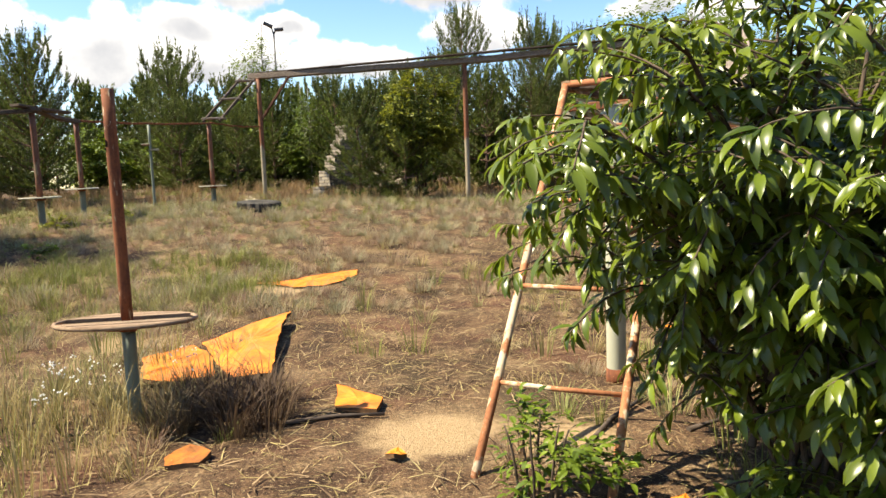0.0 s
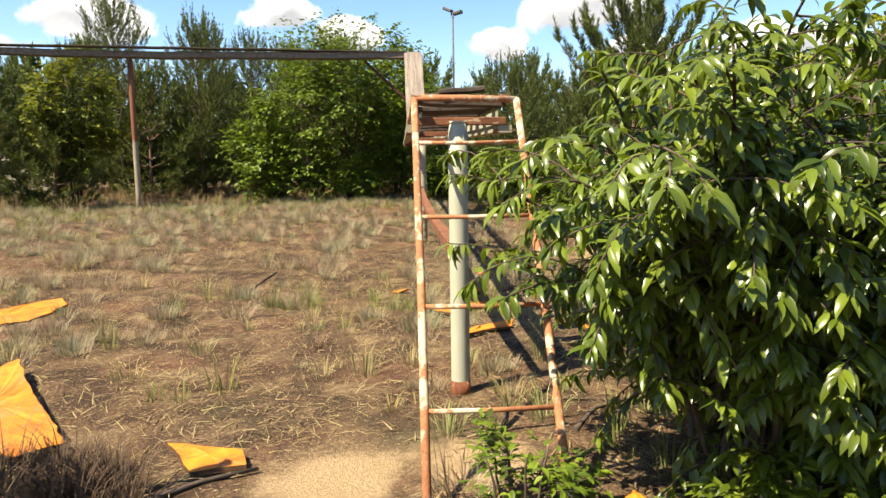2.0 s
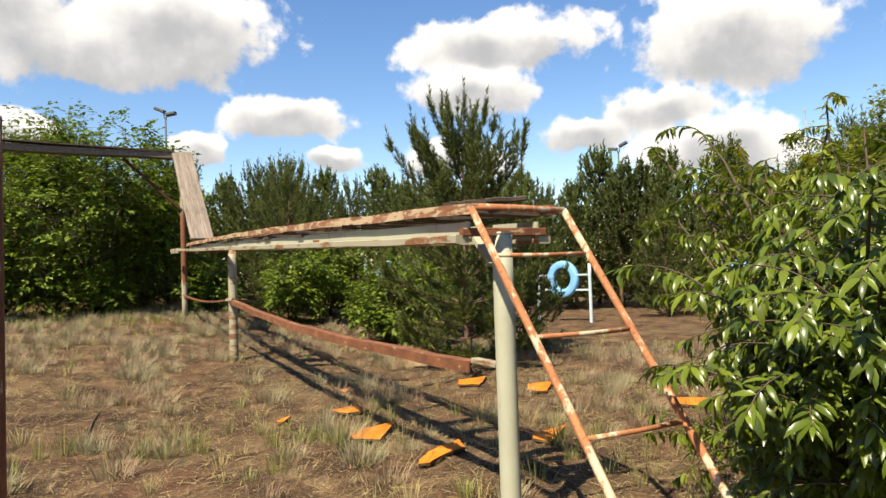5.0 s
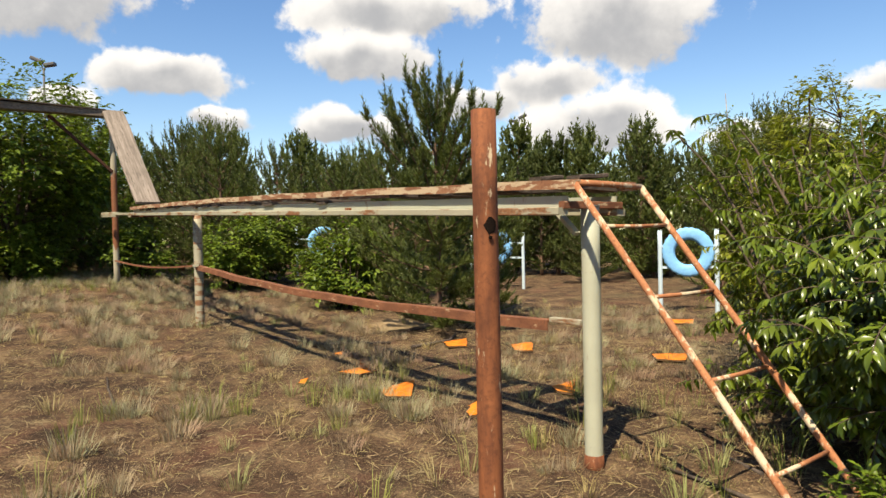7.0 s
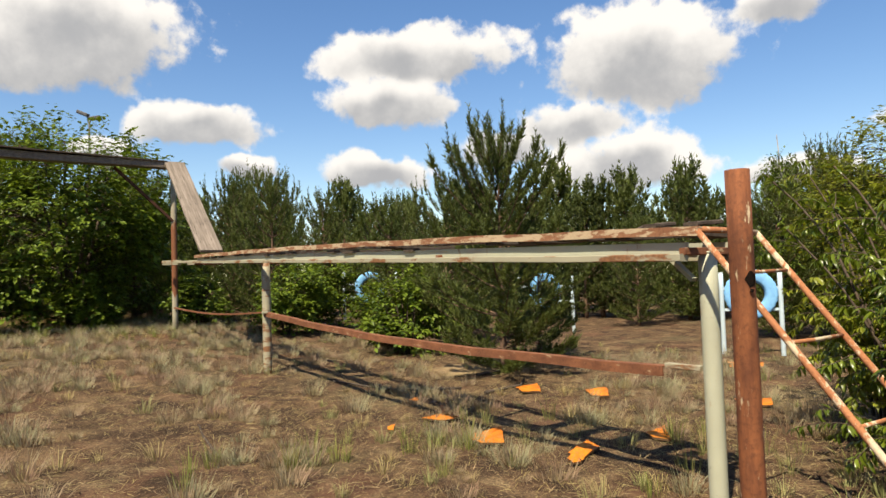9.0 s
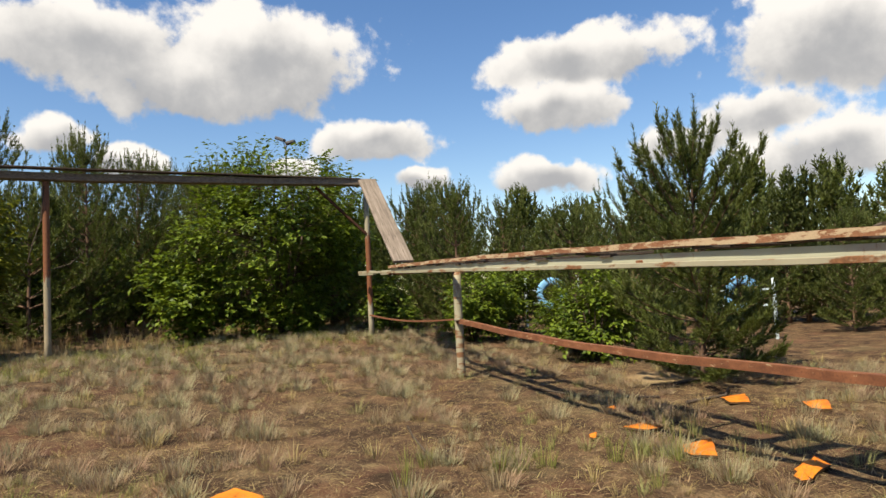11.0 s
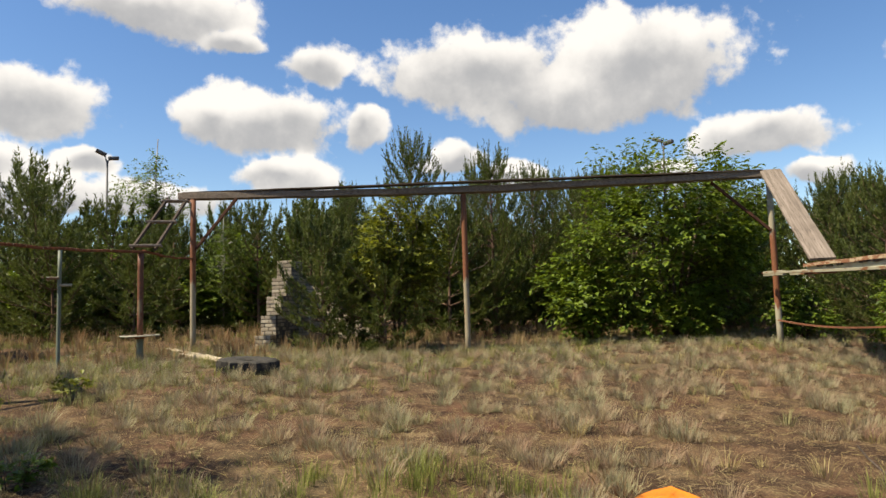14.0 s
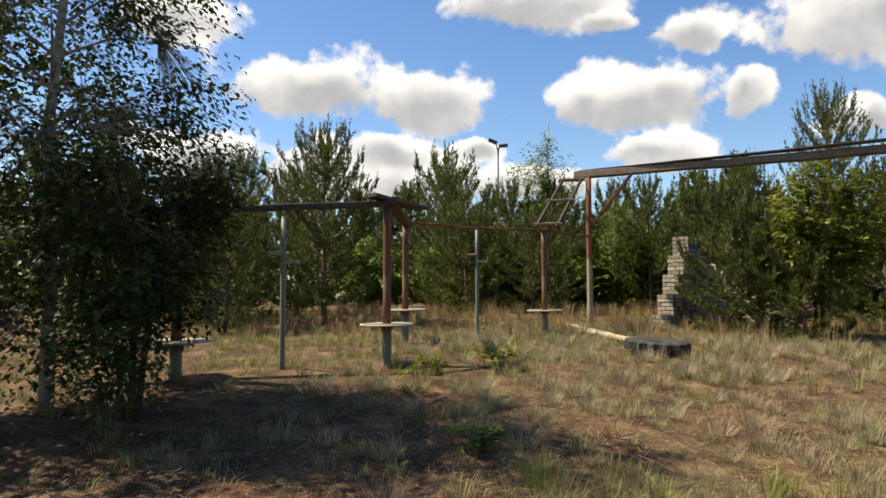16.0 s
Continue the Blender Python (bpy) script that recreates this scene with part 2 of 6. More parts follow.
def two_tone_material(name, pale, rust, levels):
    """Paint that has rusted away between the given heights: (low, high, share of rust above)."""
    k = Mat(name, 0.7, 0.0, 0.3)
    n1, n2 = k.noise(1.0, 6, 0.65, k.mapped((9, 9, 1.3))), k.noise(50.0, 4, 0.6)
    sep = k.nt.nodes.new("ShaderNodeSeparateXYZ")
    k.link(k.co, sep.inputs[0])
    add = k.nt.nodes.new("ShaderNodeMath")
    add.operation = "MULTIPLY_ADD"
    k.link(n1, add.inputs[0])
    add.inputs[1].default_value = 1.6
    k.link(sep.outputs[2], add.inputs[2])
    red = k.mix(k.step(n2, 0.3, 0.75), rust, tuple(v * 0.5 for v in rust))
    c = k.mix(k.step(n1, 0.56, 0.66), k.mix(k.noise(4.0, 4), pale, tuple(v * 0.65 for v in pale)), red)
    for low, high in levels:
        above = k.step(add.outputs[0], low + 0.75, low + 0.9)
        below = k.step(add.outputs[0], high + 0.9, high + 0.75)
        c = k.mix(k.mix(1.0, above, below, "MULTIPLY"), c, red)
    k.colour(c)
    k.bump(n2, 0.3, 0.003)
    return k.m


def wood_material(name, light, dark, along=(2, 40, 40)):
    k = Mat(name, 0.88, 0, 0.15)
    g = k.noise(1.0, 6, 0.6, k.mapped(along))
    f = k.noise(1.0, 3, 0.6, k.mapped(tuple(v * 3.5 for v in along)))
    c = k.ramp(g, [(0.28, dark), (0.52, tuple((a + b) / 2 for a, b in zip(dark, light))), (0.72, light)])
    c = k.mix(k.step(f, 0.55, 0.72), c, tuple(v * 0.55 for v in dark))
    c = k.mix(k.step(k.noise(2.2, 4), 0.5, 0.7), c, k.mix(0.4, c, (0.1, 0.08, 0.06)))
    k.colour(c)
    k.bump(k.mix(0.5, g, f), 0.6, 0.006)
    return k.m


def plain_material(name, a, b, scale=8.0, rough=0.7, spec=0.3, bump=0.3, metal=0.0):
    k = Mat(name, rough, metal, spec)
    n1, n2 = k.noise(scale, 5, 0.6), k.noise(scale * 9, 3, 0.6)
    c = k.mix(k.step(n1, 0.3, 0.7), a, b)
    c = k.mix(k.step(n2, 0.5, 0.8), c, k.mix(0.35, c, (0.05, 0.04, 0.03)))
    k.colour(c)
    k.bump(n2, bump, 0.004)
    return k.m


def board_material():
    """Weathered orange paint: faded patches, cracks along the grain and dirt."""
    k = Mat("orange_painted_board", 0.65, 0, 0.3)
    n1, n2 = k.noise(5.0, 5, 0.6), k.noise(45.0, 4, 0.6)
    grain = k.noise(1.0, 5, 0.6, k.mapped((5, 34, 20)))
    c = k.mix(k.step(n1, 0.35, 0.65), (0.62, 0.20, 0.014), (0.46, 0.125, 0.010))
    c = k.mix(k.step(grain, 0.60, 0.68), c, k.mix(0.55, c, (0.16, 0.055, 0.018)))
    c = k.mix(k.step(n2, 0.60, 0.75), c, k.mix(0.5, c, (0.20, 0.10, 0.04)))
    c = k.mix(k.step(k.noise(2.4, 4, 0.6), 0.58, 0.70), c, k.mix(0.35, c, (0.42, 0.24, 0.10)))
    k.colour(c)
    k.bump(k.mix(0.5, grain, n2), 0.5, 0.006)
    return k.m


def piece_material(name, a, b, rough=0.9):
    k = Mat(name, rough, 0, 0.15)
    n = k.noise(25, 4, 0.6, k.world())
    c = k.mix(k.chance(), a, b)
    c = k.mix(k.step(n, 0.45, 0.75), c, k.mix(0.45, c, (0.1, 0.09, 0.07)))
    c = k.mix(k.step(k.noise(1.6, 4, 0.6, k.world()), 0.5, 0.7), c, k.mix(0.4, c, (0.12, 0.11, 0.08)))
    k.colour(c)
    k.bump(n, 0.5, 0.006)
    return k.m


def grass_material(name, low, high):
    k = Mat(name, 0.75, 0, 0.2)
    c = k.mix(k.island(), low, high)
    patch = k.step(k.noise(0.5, 3, 0.6, k.world()), 0.42, 0.62)
    c = k.mix(patch, c, k.mix(0.5, c, (0.30, 0.25, 0.13)))
    k.colour(c)
    k.thin(c, 0.25)
    return k.m


def hair_grass_material(name, green, straw, pink):
    """Fine bunch grass whose hue changes from tuft to tuft."""
    k = Mat(name, 0.7, 0, 0.2)
    hue = k.noise(2.6, 2, 0.5, k.world())
    c = k.ramp(hue, [(0.36, pink), (0.46, straw), (0.56, green), (0.70, straw)])
    c = k.mix(k.island(), k.mix(0.45, c, (0.10, 0.075, 0.045)), k.mix(0.25, c, (0.50, 0.45, 0.30)))
    k.colour(c)
    k.thin(c, 0.3)
    return k.m


SOIL = soil_material()
RUST = rust_material("rusted_pipe", (0.070, 0.024, 0.013), (0.255, 0.088, 0.034), (0.40, 0.31, 0.20), 0.585, (24, 24, 5))
DARK_RUST = rust_material("dark_rusted_iron", (0.035, 0.016, 0.011), (0.115, 0.048, 0.026), None, 0.6, (9, 9, 3))
LADDER_RUST = rust_material("rusty_ladder_paint", (0.25, 0.09, 0.04), (0.40, 0.17, 0.075), (0.50, 0.40, 0.27), 0.50, (6, 6, 2.6))
RAIL_RUST = rust_material("rusty_angle_iron", (0.10, 0.038, 0.020), (0.25, 0.10, 0.048), (0.40, 0.28, 0.17), 0.60, (5, 5, 9))
EDGE_RUST = rust_material("pale_rusty_edge_iron", (0.16, 0.065, 0.034), (0.30, 0.145, 0.075), (0.42, 0.315, 0.20), 0.47, (3, 3, 9))
PALE = paint_material("pale_grey_green_paint", (0.41, 0.405, 0.30), share=0.62)
PALE_BEAM = paint_material("cream_beam_paint", (0.35, 0.32, 0.225), share=0.52, stretch=(2.5, 2.5, 9))
TEAL = paint_material("faded_blue_green_paint", (0.17, 0.195, 0.145), share=0.6)
MID_POST = two_tone_material("mid_post_paint_and_rust", (0.33, 0.275, 0.185), (0.22, 0.085, 0.04), ((2.4, 6.0),))
END_POST = two_tone_material("end_post_paint_and_rust", (0.36, 0.32, 0.23), (0.22, 0.085, 0.04), ((1.5, 3.3),))
POLE_PAINT = paint_material("pole_paint_and_rust", (0.46, 0.40, 0.28), (0.26, 0.09, 0.045), 0.5, (4, 4, 0.7))
DISC_POLE = paint_material("disc_pole_paint_and_rust", (0.25, 0.18, 0.105), (0.17, 0.066, 0.034), 0.36, (4, 4, 1.2))
GREY_WOOD = wood_material("weathered_grey_board", (0.30, 0.245, 0.20), (0.12, 0.095, 0.075), (22, 22, 1.2))
BEAM_WOOD = wood_material("old_beam_timber", (0.26, 0.21, 0.165), (0.10, 0.076, 0.058), (2, 40, 40))
DARK_WOOD = wood_material("dark_rotten_timber", (0.12, 0.09, 0.07), (0.035, 0.026, 0.02), (2, 30, 30))
DISC_WOOD = wood_material("disc_board", (0.44, 0.38, 0.29), (0.22, 0.165, 0.115), (3, 34, 34))
OLD_DISC = wood_material("rotten_disc_board", (0.33, 0.235, 0.155), (0.15, 0.095, 0.06), (3, 34, 34))
LOG_WOOD = wood_material("bare_log", (0.44, 0.38, 0.27), (0.34, 0.27, 0.19), (2, 22, 22))
ORANGE = board_material()
FADED_ORANGE = plain_material("stained_orange_board", (0.40, 0.125, 0.018), (0.20, 0.075, 0.022), 14.0, 0.8, 0.2, 0.5)
ORANGE_EDGE = plain_material("broken_board_edge", (0.16, 0.085, 0.04), (0.07, 0.045, 0.03), 30, 0.95, 0.1, 0.8)
BLUE = plain_material("blue_tyre_paint", (0.20, 0.46, 0.74), (0.16, 0.38, 0.64), 14, 0.55, 0.3, 0.3)
FRAME_BLUE = paint_material("pale_blue_post_paint", (0.50, 0.60, 0.64), share=0.66)
TYRE = plain_material("weathered_tyre_rubber", (0.030, 0.028, 0.024), (0.062, 0.056, 0.046), 18, 0.9, 0.2, 0.6)
STEEL = plain_material("dark_lamp_steel", (0.06, 0.06, 0.065), (0.1, 0.1, 0.1), 4, 0.6, 0.4, 0.1, 0.3)
BRICK = piece_material("grey_white_brick", (0.47, 0.405, 0.305), (0.26, 0.215, 0.16))
MORTAR = plain_material("dark_mortar", (0.15, 0.135, 0.115), (0.1, 0.09, 0.08), 14, 0.95, 0.1, 0.6)
PINE_BARK = wood_material("pine_bark", (0.22, 0.13, 0.085), (0.07, 0.048, 0.036), (16, 16, 5))
TWIG = wood_material("twig_bark", (0.12, 0.085, 0.06), (0.04, 0.03, 0.023), (20, 20, 6))
BIRCH_BARK = plain_material("birch_bark", (0.42, 0.40, 0.36), (0.14, 0.125, 0.11), 5, 0.8, 0.2, 0.5)
NEEDLE = leaf_material("pine_needles", (0.022, 0.034, 0.009), (0.125, 0.152, 0.038), 0.5, 0.2, 0.22, (0.135, 0.150, 0.038))
NEEDLE_OLIVE = leaf_material("olive_pine_needles", (0.020, 0.031, 0.009), (0.090, 0.106, 0.028), 0.5, 0.2, 0.2)
CHERRY = leaf_material("glossy_long_leaves", (0.022, 0.044, 0.005), (0.142, 0.192, 0.018), 0.30, 0.42, 0.30, (0.19, 0.22, 0.022))
YELLOW_LONG = leaf_material("yellow_green_long_leaves", (0.085, 0.115, 0.010), (0.25, 0.27, 0.027), 0.38, 0.35, 0.34, (0.24, 0.25, 0.025))
MAPLE = leaf_material("bright_green_leaves", (0.028, 0.056, 0.008), (0.150, 0.205, 0.019), 0.48, 0.22, 0.27)
YELLOW = leaf_material("yellow_green_leaves", (0.062, 0.085, 0.010), (0.200, 0.210, 0.022), 0.5, 0.3, 0.35)
# leaf green darkened so the colour itself holds the backlit shade
BACKLIT_BIRCH = leaf_material("backlit_birch_leaves", (0.015, 0.027, 0.006), (0.068, 0.090, 0.015), 0.5, 0.2, 0.25)
GRASS_GREEN = grass_material("grey_green_grass", (0.140, 0.152, 0.050), (0.330, 0.335, 0.135))
GRASS_STRAW = grass_material("straw_grass", (0.240, 0.180, 0.068), (0.420, 0.340, 0.150))
GRASS_PINK = grass_material("reddish_dry_grass", (0.225, 0.125, 0.062), (0.345, 0.240, 0.120))
GRASS_FRESH = grass_material("fresh_grass", (0.10, 0.125, 0.022), (0.24, 0.25, 0.062))
HAIR_GREEN = hair_grass_material("pale_hair_grass", (0.295, 0.300, 0.160), (0.365, 0.310, 0.185), (0.335, 0.220, 0.150))
HAIR_PINK = hair_grass_material("dry_hair_grass", (0.325, 0.270, 0.155), (0.340, 0.230, 0.145), (0.300, 0.160, 0.110))
DEAD_BASE = grass_material("dead_grass_base", (0.115, 0.062, 0.032), (0.235, 0.140, 0.075))
# brown darkened so that these blades carry the disc's cast shadow
DISC_SHADOW_WEED = grass_material("disc_shadow_weeds", (0.050, 0.030, 0.020), (0.13, 0.085, 0.05))
LITTER = grass_material("dead_needles_and_straw", (0.344, 0.241, 0.133), (0.095, 0.052, 0.029))
FLOWER = plain_material("small_white_flowers", (0.8, 0.8, 0.76), (0.7, 0.7, 0.62), 30, 0.7, 0.2, 0.1)

# ---- helpers for meshes ----


def mesh_of(name, verts, faces, smooth=False):
    """A mesh from arrays; all faces have the same number of corners."""
    verts, faces = np.asarray(verts, np.float32).reshape(-1, 3), np.asarray(faces, np.int32)
    me = bpy.data.meshes.new(name)
    me.vertices.add(len(verts))
    me.vertices.foreach_set("co", verts.ravel())
    n, k = faces.shape
    me.loops.add(n * k)
    me.loops.foreach_set("vertex_index", faces.ravel())
    me.polygons.add(n)
    me.polygons.foreach_set("loop_start", np.arange(0, n * k, k, dtype=np.int32))
    me.polygons.foreach_set("use_smooth", np.full(n, smooth))
    me.update(calc_edges=True)
    return me


def thing(name, place, label, category, group="", kind="", turn=0.0):
    ob = new(name)
    ob.empty_display_size = 0.2
    ob.matrix_world = pose(*place, 0, 0, turn)
    return tagged(ob, label, category, group, kind)


def put(name, me, material, parent=None, label="", place=None):
    """Links a mesh as one object, under its thing in the thing's own space."""
    me.materials.clear()
    me.materials.append(material)
    ob = new(name, me)
    if parent is not None:
        ob.parent = parent
    if place is not None:
        ob.matrix_basis = place
    return tagged(ob, label) if label else ob


class Geo:
    """Collects polygons of one mesh."""

    def __init__(self):
        self.v, self.f = [], []

    def tube(self, points, radii, sides=12, cap=True, squash=1.0):
        points = [Vector(p) for p in points]
        if isinstance(radii, (int, float)):
            radii = [radii] * len(points)
        first = len(self.v)
        side = None
        for i, p in enumerate(points):
            d = (points[min(i + 1, len(points) - 1)] - points[max(i - 1, 0)]).normalized()
            if side is None:
                side = d.orthogonal().normalized()
            side = (side - d * side.dot(d)).normalized()
            up = d.cross(side)
            for j in range(sides):
                a = 2 * math.pi * j / sides
                self.v.append(p + (side * math.cos(a) + up * math.sin(a) * squash) * radii[i])
        for i in range(len(points) - 1):
            for j in range(sides):
                a, b = first + i * sides + j, first + i * sides + (j + 1) % sides
                self.f.append((a, b, b + sides, a + sides))
        if cap:
            self.f.append(tuple(first + j for j in reversed(range(sides))))
            last = first + (len(points) - 1) * sides
            self.f.append(tuple(last + j for j in range(sides)))
        return self

    def bar(self, a, b, wide, high, up=(0, 0, 1), bevel=0.0, steps=1, wobble=0.0, seed=1):
        """A squared timber or flat bar from a to b, its corners chamfered."""
        a, b, up = Vector(a), Vector(b), Vector(up)
        d = (b - a).normalized()
        side = d.cross(up).normalized()
        up = side.cross(d)
        c = min(wide, high) * bevel
        w, h = wide / 2, high / 2
        ring = [(-w + c, -h), (w - c, -h), (w, -h + c), (w, h - c), (w - c, h), (-w + c, h), (-w, h - c), (-w, -h + c)] if c else [(-w, -h), (w, -h), (w, h), (-w, h)]
        first, n = len(self.v), len(ring)
        rnd = random.Random(seed)
        for i in range(steps + 1):
            p = a.lerp(b, i / steps)
            if wobble:
                p = p + side * rnd.uniform(-wobble, wobble) + up * rnd.uniform(-wobble, wobble)
            for x, y in ring:
                self.v.append(p + side * x + up * y)
        for i in range(steps):
            for j in range(n):
                q, r = first + i * n + j, first + i * n + (j + 1) % n
                self.f.append((q, r, r + n, q + n))
        self.f.append(tuple(first + j for j in reversed(range(n))))
        self.f.append(tuple(first + steps * n + j for j in range(n)))
        return self

    def sweep(self, points, ring, up=(0, 0, 1)):
        """One outline carried along a line of points."""
        points, first, n = [Vector(p) for p in points], len(self.v), len(ring)
        for i, p in enumerate(points):
            d = (points[min(i + 1, len(points) - 1)] - points[max(i - 1, 0)]).normalized()
            side = d.cross(Vector(up)).normalized()
            top = side.cross(d)
            for x, y in ring:
                self.v.append(p + side * x + top * y)
        for i in range(len(points) - 1):
            for j in range(n):
                a, b = first + i * n + j, first + i * n + (j + 1) % n
                self.f.append((a, b, b + n, a + n))
        self.f.append(tuple(first + j for j in reversed(range(n))))
        self.f.append(tuple(first + (len(points) - 1) * n + j for j in range(n)))
        return self

    def done(self, name, material, parent=None, label="", smooth=False, place=None):
        me = bpy.data.meshes.new(name)
        me.from_pydata([tuple(p) for p in self.v], [], self.f)
        bm = bmesh.new()
        bm.from_mesh(me)
        bmesh.ops.recalc_face_normals(bm, faces=bm.faces)
        for f in bm.faces:
            f.smooth = smooth and len(f.verts) == 4
        bm.to_mesh(me)
        bm.free()
        return put(name, me, material, parent, label, place)


def scatter(template_v, template_f, spin, size, place):
    """Copies of a small template laid into one pair of arrays: spin (n,3,3), size (n,) or (n,3), place (n,3)."""
    tv, tf = np.asarray(template_v, float), np.asarray(template_f, int)
    size = np.asarray(size, float)
    size = size[:, None, None] if size.ndim == 1 else size[:, None, :]
    v = np.einsum("nij,nkj->nki", spin, tv[None] * size) + np.asarray(place)[:, None, :]
    f = tf[None] + (np.arange(len(place)) * len(tv))[:, None, None]
    return v.reshape(-1, 3), f.reshape(-1, tf.shape[1])


def frames_along(forward, up_hint):
    """Rotation matrices whose y axis is forward and whose z axis is near up_hint."""
    y = forward / np.linalg.norm(forward, axis=1, keepdims=True)
    x = np.cross(y, up_hint)
    n = np.linalg.norm(x, axis=1, keepdims=True)
    x = np.where(n < 1e-5, np.array([[1.0, 0, 0]]), x / np.maximum(n, 1e-9))
    z = np.cross(x, y)
    return np.stack((x, y, z), axis=2)


def smooth_step(a, b, v):
    t = np.clip((v - a) / (b - a), 0, 1)
    return t * t * (3 - 2 * t)


def rise(x, y):
    """The height of the ground without its small bumps."""
    s = smooth_step(6.5, 20.0, y - 0.35 * x)
    z = 0.7 * s
    z = z - 0.13 * np.exp(-((x - 0.5) ** 2 + (y - 21) ** 2) / 18) + 0.07 * np.exp(-((x - 7.6) ** 2 + (y - 18.4) ** 2) / 8)
    z = z + 0.07 * np.exp(-((x + 6.2) ** 2 + (y - 22.5) ** 2) / 18)
    return z + 0.32 * smooth_step(22.5, 28.0, y - 0.25 * x)


def bumps(x, y):
    near = np.exp(-((x / 60) ** 2 + ((y - 10) / 60) ** 2))
    return near * (0.030 * np.sin(x * 1.7 + 0.6 * np.sin(y * 1.3)) * np.sin(y * 1.9 + 0.8 * np.sin(x * 1.1)) + 0.014 * np.sin(x * 4.3 + y * 1.7) * np.sin(y * 5.1 - x * 2.2))


def ground_at(x, y):
    return float(rise(np.float64(x), np.float64(y)) + bumps(np.float64(x), np.float64(y)))

# ---- ground ----


def build_ground():
    def axis(lo, hi, step, far):
        inner = list(np.arange(lo, hi, step))
        out, d, left = [], step, lo
        up, right = [], inner[-1]
        while left > -far:
            d *= 1.22
            left -= d
            out.append(left)
        d = step
        while right < far:
            d *= 1.22
            right += d
            up.append(right)
        return np.array(out[::-1] + inner + up)
    xs, ys = axis(-13, 13, 0.16, 3000), axis(0, 25, 0.16, 3000)
    gx, gy = np.meshgrid(xs, ys)
    near = np.exp(-((gx / 40) ** 2 + ((gy - 10) / 40) ** 2))
    rng = np.random.default_rng(4)
    gz = rise(gx, gy) + bumps(gx, gy) + near * rng.normal(0, 0.007, gx.shape)
    n, m = gx.shape
    idx = np.arange(n * m).reshape(n, m)
    quads = np.stack((idx[:-1, :-1], idx[:-1, 1:], idx[1:, 1:], idx[1:, :-1]), axis=-1).reshape(-1, 4)
    ob = put("ground", mesh_of("ground", np.stack((gx, gy, gz), -1), quads, True), SOIL)
    tagged(ob, "dry brown sandy soil with needle litter and bare patches", "ground", kind="structure")


build_ground()

# ---- the climbing course: walkway, beams, poles ----
BASE = Vector((1.08, 4.75, 0))
LOW_END, HIGH_END = Vector((1.03, 4.62, 1.90)), Vector((7.60, 18.46, 2.36))
ALONG = (HIGH_END - LOW_END).normalized()
ACROSS = Vector((ALONG.y, -ALONG.x, 0)).normalized()


def pipe_post(parent, name, material, x, y, z0, z1, r, label="", lean=(0, 0), sides=16, rim=True):
    """An upright steel pipe, hollow at its open top; x and y in the thing's own space."""
    g = Geo()
    n = 6
    pts = [(x + lean[0] * i / n, y + lean[1] * i / n, z0 + (z1 - z0) * i / n) for i in range(n + 1)]
    g.tube(pts, r, sides)
    if rim:
        top = pts[-1]
        g.tube([(top[0], top[1], top[2] - 0.012), (top[0], top[1], top[2] + 0.004)], r * 1.04, sides)
    return g.done(name, material, parent, label, smooth=True)


